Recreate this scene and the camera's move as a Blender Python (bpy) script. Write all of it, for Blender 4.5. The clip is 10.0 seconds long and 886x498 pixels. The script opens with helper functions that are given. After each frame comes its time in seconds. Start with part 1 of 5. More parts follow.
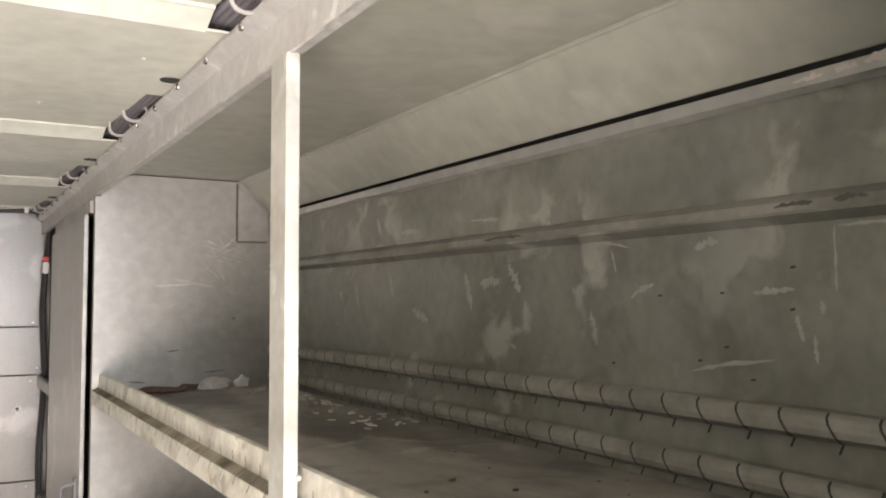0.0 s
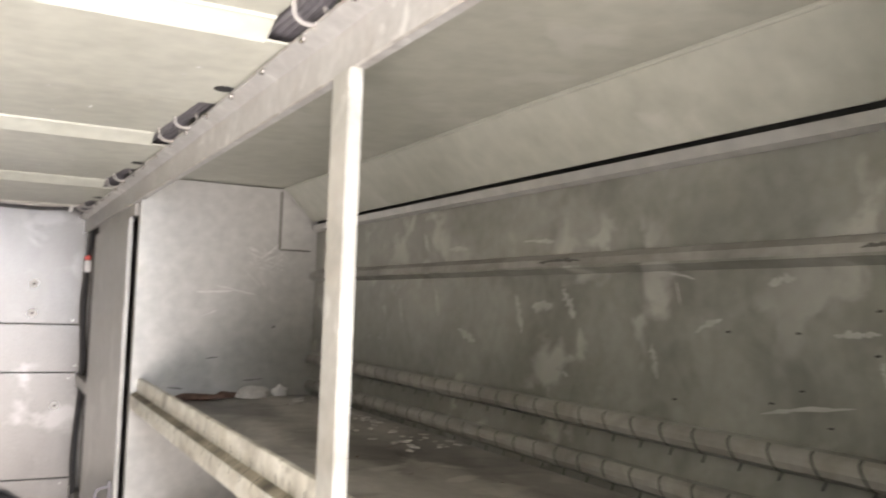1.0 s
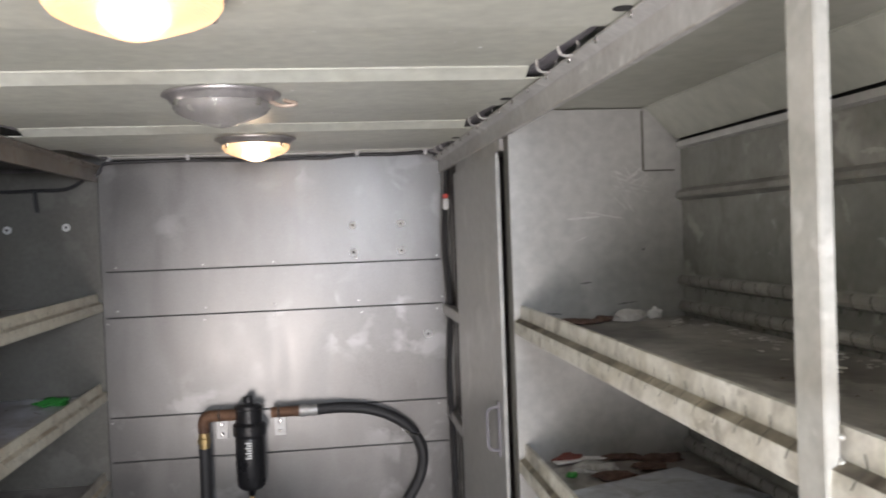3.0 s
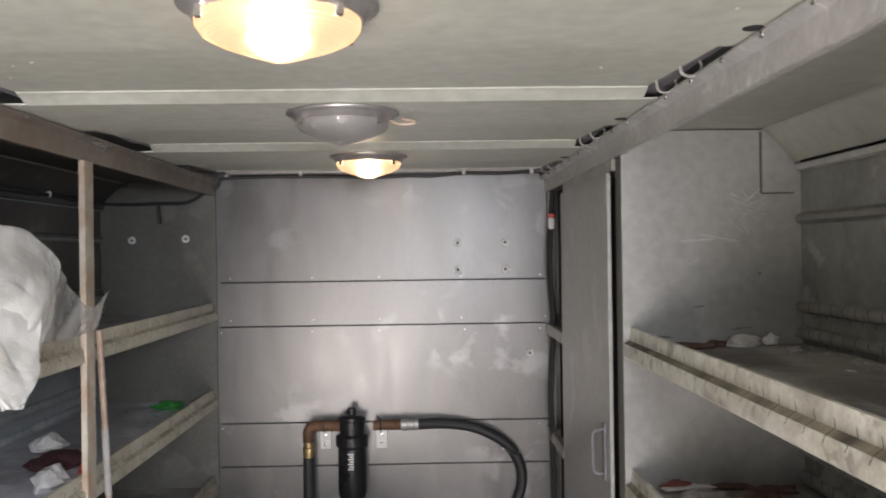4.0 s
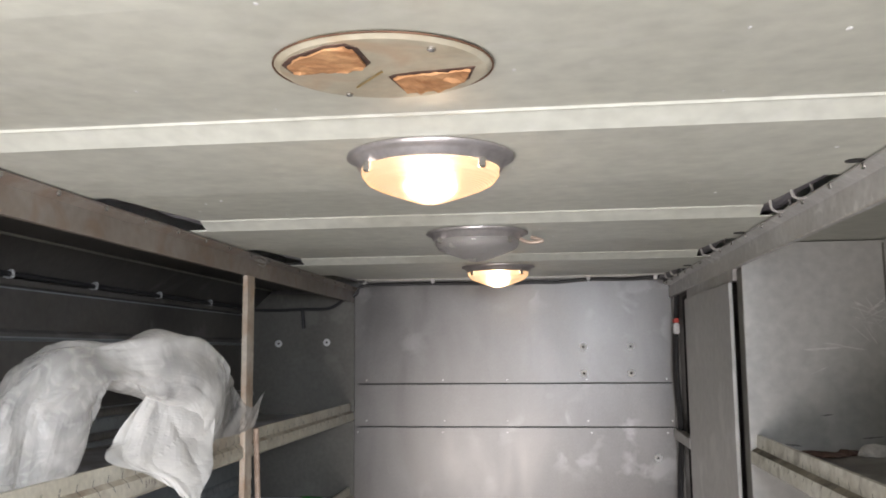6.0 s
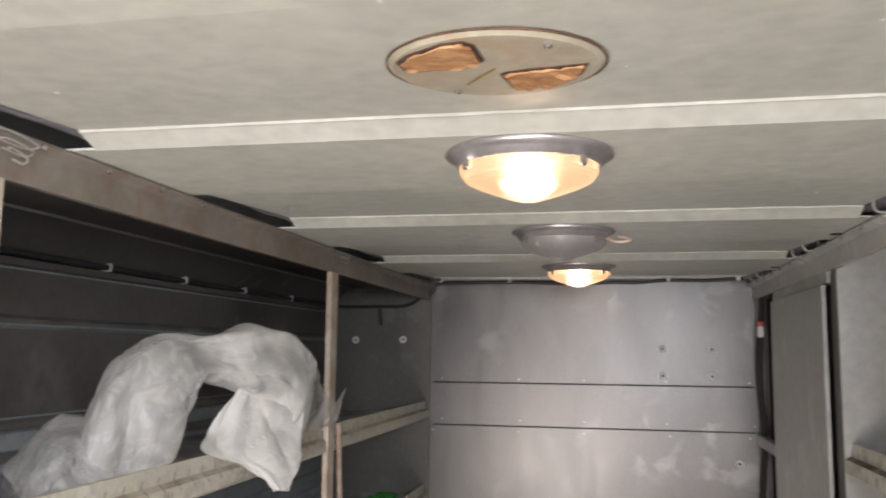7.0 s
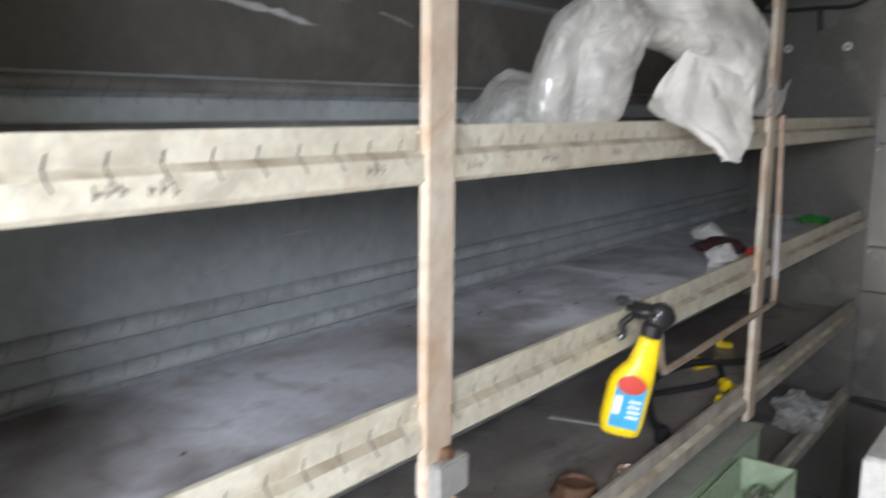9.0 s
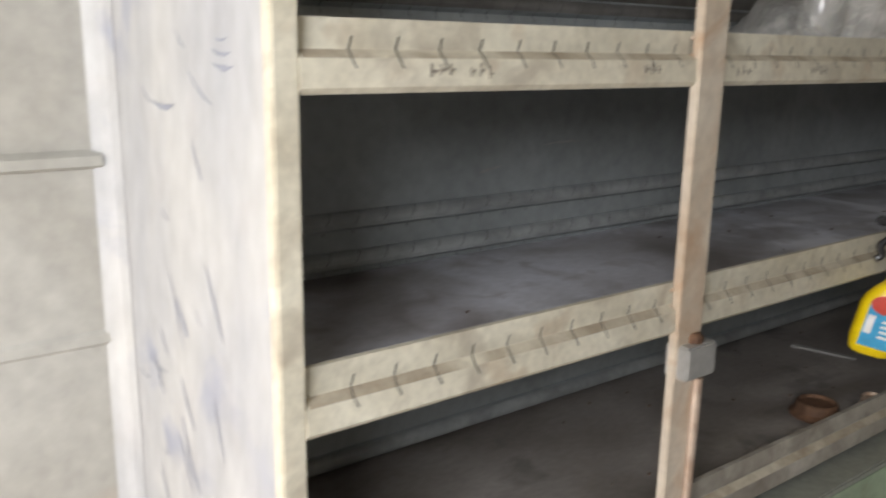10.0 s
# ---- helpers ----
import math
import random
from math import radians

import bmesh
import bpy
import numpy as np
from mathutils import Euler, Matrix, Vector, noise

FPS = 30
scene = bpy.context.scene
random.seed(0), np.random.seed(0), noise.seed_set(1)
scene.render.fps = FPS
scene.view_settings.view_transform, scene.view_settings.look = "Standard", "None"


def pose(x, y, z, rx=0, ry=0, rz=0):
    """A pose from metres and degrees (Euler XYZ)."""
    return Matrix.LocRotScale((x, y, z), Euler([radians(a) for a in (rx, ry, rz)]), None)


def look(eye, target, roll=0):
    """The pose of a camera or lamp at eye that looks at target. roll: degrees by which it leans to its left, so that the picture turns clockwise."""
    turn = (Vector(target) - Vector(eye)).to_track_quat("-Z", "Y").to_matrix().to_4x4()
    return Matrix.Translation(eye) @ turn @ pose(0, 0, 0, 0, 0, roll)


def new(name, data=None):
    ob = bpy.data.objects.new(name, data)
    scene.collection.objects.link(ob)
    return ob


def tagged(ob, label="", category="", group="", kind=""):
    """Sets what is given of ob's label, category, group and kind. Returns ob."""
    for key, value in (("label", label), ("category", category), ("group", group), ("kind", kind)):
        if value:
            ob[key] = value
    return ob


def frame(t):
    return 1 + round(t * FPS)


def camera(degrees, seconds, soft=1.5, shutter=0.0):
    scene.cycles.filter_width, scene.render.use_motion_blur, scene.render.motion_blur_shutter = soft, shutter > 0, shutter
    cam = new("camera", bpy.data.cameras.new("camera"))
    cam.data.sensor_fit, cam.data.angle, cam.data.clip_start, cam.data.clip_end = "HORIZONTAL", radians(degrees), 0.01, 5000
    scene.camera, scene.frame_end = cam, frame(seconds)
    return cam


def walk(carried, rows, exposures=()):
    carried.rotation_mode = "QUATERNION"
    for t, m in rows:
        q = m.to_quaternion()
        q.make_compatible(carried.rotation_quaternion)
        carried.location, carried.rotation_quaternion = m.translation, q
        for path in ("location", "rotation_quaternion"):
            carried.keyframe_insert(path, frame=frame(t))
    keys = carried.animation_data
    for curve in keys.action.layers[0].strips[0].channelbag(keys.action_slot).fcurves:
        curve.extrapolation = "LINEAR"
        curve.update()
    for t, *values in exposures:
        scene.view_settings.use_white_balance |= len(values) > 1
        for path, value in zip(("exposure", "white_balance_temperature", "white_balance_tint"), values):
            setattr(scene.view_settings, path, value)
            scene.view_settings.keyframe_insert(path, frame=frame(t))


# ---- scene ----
# seconds, stops, kelvin, tint of the clip's own exposure
EXPOSURES = [(0.0, 0.5, 6900, 18), (1.0, 0.72, 6700, 18), (1.5, 0.48, 6500, 17), (2.0, 0.4, 6500, 18), (3.0, 0.13, 6300, 17), (4.5, -0.35, 6500, 17), (5.0, -0.5, 6500, 17), (5.5, -0.2, 6300, 16), (7.0, -0.45, 6600, 18), (8.0, -0.2, 6300, 15), (9.0, -0.3, 6300, 15), (9.5, -0.9, 6700, 16), (10.0, -1.22, 6900, 15)]
# camera: seconds, x, y, z, yaw, pitch, roll
cam = camera(54.97, 10.0, soft=1.8, shutter=0.5)
ROWS = [
    (0, 0.334, 0.647, 1.614, -30.22, 3.52, 0.26),
    (0.5, 0.340, 0.653, 1.625, -30.97, 4.58, -0.12),
    (1, 0.328, 0.693, 1.636, -27.97, 3.91, -1.93),
    (1.5, 0.317, 0.718, 1.644, -20.30, 1.08, -1.58),
    (2, 0.294, 0.734, 1.647, -15.25, -0.04, -0.48),
    (2.5, 0.246, 0.745, 1.647, -11.81, -0.60, 1.18),
    (3, 0.200, 0.753, 1.636, -7.51, -1.20, 2.11),
    (4.5, 0.155, 0.716, 1.634, 1.23, 1.00, -0.13),
    (5, 0.145, 0.665, 1.642, 3.61, 2.54, -0.26),
    (5.5, 0.159, 0.597, 1.654, 5.78, 6.66, 0.10),
    (7, 0.114, 0.580, 1.653, 11.55, 6.85, -0.60),
    (7.5, 0.068, 0.635, 1.622, 17.08, 1.82, -1.86),
    (8, 0.021, 0.684, 1.579, 23.76, -2.77, -2.52),
    (8.5, -0.001, 0.694, 1.541, 30.57, -6.53, -1.43),
    (9, -0.022, 0.662, 1.477, 36.98, -9.61, -0.71),
    (9.5, 0.010, 0.583, 1.435, 45.47, -10.98, -0.38),
    (10, 0.042, 0.523, 1.429, 52.49, -13.39, -1.03),
]
walk(cam, [(t, pose(x, y, z, 0, 0, yaw) @ pose(0, 0, 0, 90 + pitch) @ pose(0, 0, 0, 0, 0, -roll))
           for t, x, y, z, yaw, pitch, roll in ROWS],
     exposures=EXPOSURES)

# ---- world and light ----
world = bpy.data.worlds.new("world")
world.use_nodes = True
scene.world = world
sky = world.node_tree.nodes.new("ShaderNodeTexSky")
sky.sky_type, sky.sun_disc = "NISHITA", False
sky.sun_elevation, sky.sun_rotation = radians(50), radians(200)
world.node_tree.links.new(sky.outputs[0], world.node_tree.nodes["Background"].inputs[0])
world.node_tree.nodes["Background"].inputs[1].default_value = 0.10
sun = new("sun", bpy.data.lights.new("sun", "SUN"))
sun.data.energy, sun.data.angle, sun.data.color = 3.0, radians(0.5), (1.0, 0.95, 0.88)
sun.matrix_world = look((1.5, -4, 5.5), (0, -0.6, 0))
# daylight outside the open rear doorway: sunlit ground below, blue sky above
ground_light = new("doorway_ground_light", bpy.data.lights.new("doorway_ground_light", "AREA"))
ground_light.data.shape, ground_light.data.size, ground_light.data.size_y = "RECTANGLE", 0.9, 1.05
ground_light.data.energy, ground_light.data.color = 66.0, (1.0, 0.94, 0.86)
ground_light.matrix_world = look((-0.40, -0.55, 0.68), (0.5, 2.4, 1.75))
sky_light = new("doorway_sky_light", bpy.data.lights.new("doorway_sky_light", "AREA"))
sky_light.data.shape, sky_light.data.size, sky_light.data.size_y = "RECTANGLE", 0.9, 0.5
sky_light.data.energy, sky_light.data.color = 118.0, (0.88, 0.95, 1.0)
sky_light.matrix_world = look((0.54, -0.55, 1.84), (-0.9, 0.30, 0.95))

# ---- key measures ----
XL, XR = -0.633, 0.622          # faces of the shelf fronts along the aisle
WL, WR = -1.07, 1.046           # outer walls
END, REAR = 4.0, -0.25
LOW, HIGH = 1.920, 1.938        # ceiling corrugation
RIB0, PERIOD, FLAT = 0.849, 0.747, 0.337
SHELF_Y0, RIGHT_Y0 = 0.855, 0.755
PLATE_Y = 2.72


# ---- materials ----
def material(name, base, dark, light, rough=0.5, metal=0.0, grain=60.0, patch=4.0, bump=0.15, stretch=(1, 1, 1), stain=0.35,
             wear=0.0, wear_color=(0.7, 0.7, 0.68), wear_scale=9.0, vary=0.0, rust=0.0, rust_color=(0.22, 0.09, 0.04)):
    """Painted or bare sheet: fine grain, broad stains, pale scuffs and rust blooms."""
    m = bpy.data.materials.new(name)
    m.use_nodes = True
    nt = m.node_tree
    n, link = nt.nodes, nt.links.new
    bsdf = n["Principled BSDF"]
    tc = n.new("ShaderNodeTexCoord")
    mp = n.new("ShaderNodeMapping")
    mp.inputs["Scale"].default_value = stretch
    link(tc.outputs["Object"], mp.inputs[0])

    def noise_tex(scale, detail, dist=0.0, src=mp):
        t = n.new("ShaderNodeTexNoise")
        t.inputs["Scale"].default_value, t.inputs["Detail"].default_value = scale, detail
        t.inputs["Distortion"].default_value = dist
        link(src.outputs[0] if src is mp else src.outputs["Object"], t.inputs["Vector"])
        return t

    def ramp(src, a, b, ca=(0, 0, 0, 1), cb=(1, 1, 1, 1)):
        r = n.new("ShaderNodeValToRGB")
        r.color_ramp.elements[0].position, r.color_ramp.elements[1].position = a, b
        r.color_ramp.elements[0].color, r.color_ramp.elements[1].color = ca, cb
        link(src.outputs[0], r.inputs[0])
        return r

    def mix(fac, a, b, mode="MIX"):
        x = n.new("ShaderNodeMix")
        x.data_type, x.blend_type = "RGBA", mode
        for sock, val in ((x.inputs[0], fac), (x.inputs[6], a), (x.inputs[7], b)):
            if hasattr(val, "is_linked"):
                link(val, sock)
            elif isinstance(val, (int, float)):
                sock.default_value = val
            else:
                sock.default_value = (*val, 1)
        return x.outputs[2]

    broad, fine = noise_tex(patch, 6, 0.6), noise_tex(grain, 4)
    col = ramp(broad, 0.3, 0.72, (*dark, 1), (*light, 1)).outputs[0]
    col = mix(stain, base, col)
    g = ramp(fine, 0.25, 0.75, (0.86, 0.86, 0.86, 1), (1.1, 1.1, 1.1, 1)).outputs[0]
    col = mix(1.0, col, g, "MULTIPLY")
    if wear:
        w1, w2 = noise_tex(wear_scale, 10, 0.4, tc), noise_tex(wear_scale * 0.3, 2, 0.0, tc)
        both = n.new("ShaderNodeMath")
        both.operation = "MULTIPLY"
        link(ramp(w1, 0.54, 0.62).outputs[0], both.inputs[0])
        link(ramp(w2, 0.46, 0.60).outputs[0], both.inputs[1])
        k = n.new("ShaderNodeMath")
        k.operation, k.inputs[1].default_value = "MULTIPLY", wear
        link(both.outputs[0], k.inputs[0])
        col = mix(k.outputs[0], col, wear_color)
    if rust:
        r1 = ramp(noise_tex(11, 9, 1.0, tc), 0.52, 0.70)
        k = n.new("ShaderNodeMath")
        k.operation, k.inputs[1].default_value = "MULTIPLY", rust
        link(r1.outputs[0], k.inputs[0])
        col = mix(k.outputs[0], col, rust_color)
    if vary:
        info = n.new("ShaderNodeObjectInfo")
        mr = n.new("ShaderNodeMapRange")
        mr.inputs[3].default_value, mr.inputs[4].default_value = 1 - vary, 1 + vary
        link(info.outputs["Random"], mr.inputs[0])
        hs = n.new("ShaderNodeHueSaturation")
        link(mr.outputs[0], hs.inputs["Value"])
        link(col, hs.inputs["Color"])
        col = hs.outputs[0]
    link(col, bsdf.inputs["Base Color"])
    bsdf.inputs["Metallic"].default_value = metal
    rr = n.new("ShaderNodeMapRange")
    rr.inputs[3].default_value, rr.inputs[4].default_value = max(0.05, rough - 0.12), min(1, rough + 0.12)
    link(broad.outputs[0], rr.inputs[0])
    link(rr.outputs[0], bsdf.inputs["Roughness"])
    if bump:
        bp = n.new("ShaderNodeBump")
        bp.inputs["Strength"].default_value, bp.inputs["Distance"].default_value = bump, 0.002
        link(fine.outputs[0], bp.inputs["Height"])
        link(bp.outputs[0], bsdf.inputs["Normal"])
    return m


def plain(name, color, rough=0.5, metal=0.0, grain=80.0, amount=0.12):
    d = tuple(c * (1 - 2 * amount) for c in color)
    l = tuple(min(1, c * (1 + amount)) for c in color)
    return material(name, color, d, l, rough, metal, grain, 12.0, 0.08, stain=0.6)


CEIL = material("ceiling_paint", (0.62, 0.63, 0.56), (0.54, 0.55, 0.48), (0.68, 0.68, 0.61), 0.40, 0.0, 30, 1.2, 0.03, stain=0.18,
                wear=0.2, wear_color=(0.72, 0.72, 0.69), wear_scale=26)
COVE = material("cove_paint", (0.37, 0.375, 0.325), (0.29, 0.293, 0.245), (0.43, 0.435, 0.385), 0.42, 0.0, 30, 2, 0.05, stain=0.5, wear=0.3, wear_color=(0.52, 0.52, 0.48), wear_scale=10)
ALU = material("aluminium_sheet", (0.172, 0.168, 0.163), (0.125, 0.121, 0.117), (0.215, 0.211, 0.206), 0.36, 0.78, 170, 3.0, 0.02, (2.6, 1, 0.9), 0.5,
               wear=0.22, wear_color=(0.50, 0.50, 0.50), wear_scale=7, vary=0.05)
# dark olive for shaded metal and gaps; the shade is in the colour
SHADE_OLIVE = material("dark_olive_shade", (0.135, 0.13, 0.115), (0.09, 0.087, 0.075), (0.18, 0.175, 0.155), 0.5, 0.3, 60, 2.5, 0.06, stain=0.6,
                wear=0.25, wear_color=(0.26, 0.25, 0.23), wear_scale=9)
PLATE = material("grey_plate", (0.40, 0.40, 0.385), (0.31, 0.315, 0.31), (0.47, 0.465, 0.44), 0.36, 0.35, 40, 2, 0.06, stain=0.25,
                 wear=0.45, wear_color=(0.56, 0.555, 0.53), wear_scale=8)
WALL_R = material("dull_wall_paint", (0.25, 0.252, 0.228), (0.13, 0.132, 0.112), (0.34, 0.34, 0.312), 0.42, 0.2, 50, 5.0, 0.12, stain=0.6,
                  wear=0.75, wear_color=(0.44, 0.435, 0.405), wear_scale=13, rust=0.4, rust_color=(0.10, 0.098, 0.085))
WALL_L = material("blue_grey_wall", (0.36, 0.39, 0.395), (0.25, 0.268, 0.27), (0.45, 0.485, 0.495), 0.5, 0.25, 50, 3.0, 0.1, stain=0.6,
                  wear=0.3, wear_color=(0.5, 0.52, 0.53), wear_scale=8)
# dark brown that puts the shade above the left top shelf into the colour
SHADE_BROWN = material("brown_shade_sheet", (0.105, 0.097, 0.088), (0.06, 0.055, 0.05), (0.16, 0.15, 0.138), 0.5, 0.25, 50, 2.5, 0.1, stain=0.7,
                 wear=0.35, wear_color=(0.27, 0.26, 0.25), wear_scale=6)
STEEL = material("galvanised_steel", (0.46, 0.46, 0.45), (0.33, 0.32, 0.31), (0.58, 0.58, 0.56), 0.45, 0.45, 70, 6, 0.15, stain=0.6,
                 wear=0.35, wear_color=(0.7, 0.7, 0.68), wear_scale=20, rust=0.10)
BEAM_R = material("worn_grey_beam_paint", (0.50, 0.50, 0.49), (0.40, 0.39, 0.38), (0.60, 0.60, 0.59), 0.42, 0.15, 70, 8, 0.15, stain=0.6,
                  wear=0.7, wear_color=(0.74, 0.74, 0.72), wear_scale=26, rust=0.12, rust_color=(0.26, 0.17, 0.13))
POST_R = material("pale_post_paint", (0.46, 0.46, 0.425), (0.34, 0.335, 0.30), (0.56, 0.56, 0.53), 0.40, 0.1, 70, 9, 0.2, stain=0.6,
                  wear=0.4, wear_color=(0.78, 0.78, 0.75), wear_scale=24, rust=0.18, rust_color=(0.30, 0.25, 0.19))
CREAM = material("dirty_cream_paint", (0.70, 0.665, 0.55), (0.50, 0.45, 0.35), (0.80, 0.765, 0.655), 0.5, 0.05, 90, 9, 0.25, stain=0.6,
                 wear=0.35, wear_color=(0.44, 0.31, 0.20), wear_scale=16, rust=0.40, rust_color=(0.20, 0.15, 0.11))
CREAM_R = material("grimy_rail_paint", (0.70, 0.69, 0.62), (0.42, 0.39, 0.31), (0.82, 0.81, 0.75), 0.5, 0.05, 110, 16, 0.25, stain=0.75,
                   wear=0.55, wear_color=(0.22, 0.19, 0.14), wear_scale=34, rust=0.45, rust_color=(0.10, 0.085, 0.065))
RUSTY = material("rusty_post_paint", (0.60, 0.53, 0.44), (0.42, 0.29, 0.19), (0.72, 0.67, 0.58), 0.6, 0.05, 60, 8, 0.25, stain=0.7,
                 rust=0.6, rust_color=(0.42, 0.25, 0.14))
BEAM_L = material("brown_beam_paint", (0.30, 0.26, 0.22), (0.20, 0.16, 0.13), (0.38, 0.34, 0.30), 0.5, 0.2, 50, 6, 0.15, stain=0.6, rust=0.4,
                  rust_color=(0.22, 0.12, 0.07))
DECK = material("dirty_shelf_deck", (0.27, 0.25, 0.225), (0.07, 0.062, 0.054), (0.50, 0.475, 0.445), 0.42, 0.0, 90, 6, 0.5, (1, 0.45, 1), 0.95,
                wear=0.8, wear_color=(0.44, 0.42, 0.39), wear_scale=12, rust=0.5, rust_color=(0.035, 0.03, 0.026))
# stained deck; the pale bluish patches paint in the sky's sheen
DECK_L = material("steel_deck_painted_sheen", (0.55, 0.55, 0.60), (0.20, 0.172, 0.155), (0.84, 0.86, 0.95), 0.33, 0.15, 90, 4.2, 0.3, (1, 0.7, 1), 0.95,
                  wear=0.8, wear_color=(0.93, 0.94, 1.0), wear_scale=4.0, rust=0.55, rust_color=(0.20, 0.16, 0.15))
GRIME = material("brown_grime", (0.11, 0.085, 0.06), (0.05, 0.04, 0.03), (0.40, 0.36, 0.28), 0.9, 0.0, 120, 13, 0.5, stain=0.9)
# darker, greyer lip paint for the two lowest left lips
CREAM_LOW = material("darker_grey_rail_paint", (0.40, 0.37, 0.32), (0.22, 0.19, 0.16), (0.54, 0.51, 0.45), 0.6, 0.05, 90, 9, 0.25, stain=0.75,
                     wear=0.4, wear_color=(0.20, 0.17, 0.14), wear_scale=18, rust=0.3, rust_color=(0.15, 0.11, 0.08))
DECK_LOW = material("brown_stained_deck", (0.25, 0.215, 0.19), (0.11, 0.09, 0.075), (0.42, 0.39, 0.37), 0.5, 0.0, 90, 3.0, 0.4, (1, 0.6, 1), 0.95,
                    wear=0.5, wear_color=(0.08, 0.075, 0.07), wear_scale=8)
GRIME_L = material("thin_tan_grime", (0.47, 0.41, 0.31), (0.28, 0.22, 0.16), (0.66, 0.62, 0.51), 0.9, 0.0, 120, 11, 0.4, stain=0.9)
WHITE = material("scuffed_white_panel", (0.48, 0.48, 0.47), (0.33, 0.35, 0.40), (0.54, 0.54, 0.53), 0.45, 0.0, 40, 6, 0.06, (1, 1, 0.45), stain=0.6,
                 wear=0.8, wear_color=(0.29, 0.31, 0.39), wear_scale=7, rust=0.05)
SIDE = material("dusty_white_side", (0.40, 0.395, 0.365), (0.30, 0.285, 0.25), (0.46, 0.455, 0.43), 0.55, 0.0, 40, 3, 0.1, stain=0.6, wear=0.3,
                wear_color=(0.44, 0.33, 0.24), wear_scale=5)
RIB_R = material("paler_rib_paint", (0.29, 0.28, 0.258), (0.17, 0.163, 0.148), (0.38, 0.37, 0.345), 0.5, 0.15, 70, 7, 0.15, stain=0.8, rust=0.35, rust_color=(0.12, 0.11, 0.09))
RIB_L = material("paler_blue_grey_rib", (0.38, 0.40, 0.40), (0.24, 0.25, 0.25), (0.50, 0.53, 0.53), 0.5, 0.15, 70, 7, 0.15, stain=0.8, rust=0.3, rust_color=(0.13, 0.13, 0.13))
# darker rib copy: shade on the uppermost left ribs, put into the colour
RIB_SHADE = material("brown_shade_rib", (0.15, 0.143, 0.135), (0.08, 0.076, 0.072), (0.22, 0.21, 0.20), 0.5, 0.15, 70, 7, 0.15, stain=0.8)
SLOT = plain("dusty_slot", (0.085, 0.08, 0.07), 0.8)
RUBBED = material("rubbed_bare_metal", (0.62, 0.61, 0.59), (0.40, 0.38, 0.35), (0.76, 0.75, 0.73), 0.35, 0.4, 90, 22, 0.15, stain=0.8)
RUBBER = plain("black_rubber", (0.03, 0.03, 0.032), 0.5)
DARK = plain("dark_gap", (0.03, 0.03, 0.03), 0.8)
VOID = plain("void_shade", (0.08, 0.08, 0.075), 0.8)
CABLE = plain("grey_cable_sheath", (0.20, 0.19, 0.21), 0.45)
TIE = plain("grey_cable_tie", (0.42, 0.40, 0.38), 0.6)
CHROME = plain("polished_metal", (0.62, 0.60, 0.58), 0.18, 0.95, amount=0.04)
RIM = plain("dull_nickel_rim", (0.55, 0.52, 0.52), 0.34, 0.7, amount=0.08)
SILVER = plain("silvered_bowl", (0.74, 0.72, 0.71), 0.25, 0.45, amount=0.05)
BRASS = plain("brass", (0.62, 0.46, 0.22), 0.35, 0.9)
COPPER = material("worn_copper", (0.46, 0.36, 0.29), (0.30, 0.19, 0.13), (0.60, 0.50, 0.42), 0.5, 0.35, 80, 20, 0.2, stain=0.7)
IRON = material("rusted_iron", (0.17, 0.085, 0.05), (0.08, 0.045, 0.03), (0.26, 0.14, 0.08), 0.7, 0.3, 90, 25, 0.3, stain=0.8)
BLACK = plain("black_enamel", (0.018, 0.018, 0.02), 0.3)
FOAM = material("orange_foam", (0.55, 0.28, 0.12), (0.35, 0.15, 0.06), (0.68, 0.40, 0.20), 0.9, 0.0, 160, 30, 0.6, stain=0.8)
YELLOW = plain("yellow_plastic", (0.85, 0.62, 0.01), 0.3, amount=0.04)
RED = plain("red_plastic", (0.55, 0.06, 0.04), 0.4)
BLUE = plain("blue_label_print", (0.04, 0.35, 0.62), 0.4)
PAPER = plain("white_paper", (0.78, 0.78, 0.77), 0.7, amount=0.05)
GREEN = material("pale_green_paint", (0.40, 0.52, 0.36), (0.22, 0.28, 0.19), (0.50, 0.62, 0.45), 0.5, 0.05, 60, 9, 0.15, stain=0.6, rust=0.3)
GREEN_RAG = plain("green_plastic", (0.04, 0.28, 0.05), 0.5)
CLOTH = material("soiled_rag", (0.66, 0.65, 0.63), (0.35, 0.33, 0.31), (0.78, 0.77, 0.75), 0.9, 0.0, 120, 14, 0.4, stain=0.7)
DIRT = material("brown_debris", (0.10, 0.06, 0.045), (0.05, 0.03, 0.025), (0.20, 0.12, 0.09), 0.9, 0.0, 120, 30, 0.5, stain=0.8)
BLUEBOARD = material("chipped_blue_white_board", (0.52, 0.56, 0.62), (0.30, 0.33, 0.38), (0.66, 0.69, 0.74), 0.6, 0.0, 60, 9, 0.2, stain=0.6, rust=0.6,
                     rust_color=(0.10, 0.09, 0.08))
GROUND = material("pale_yard", (0.42, 0.40, 0.36), (0.32, 0.30, 0.27), (0.50, 0.48, 0.44), 0.9, 0.0, 20, 1.5, 0.3, stain=0.6)
FLOOR = material("truck_floor", (0.30, 0.29, 0.28), (0.20, 0.19, 0.18), (0.40, 0.39, 0.37), 0.6, 0.1, 70, 4, 0.3, stain=0.8)


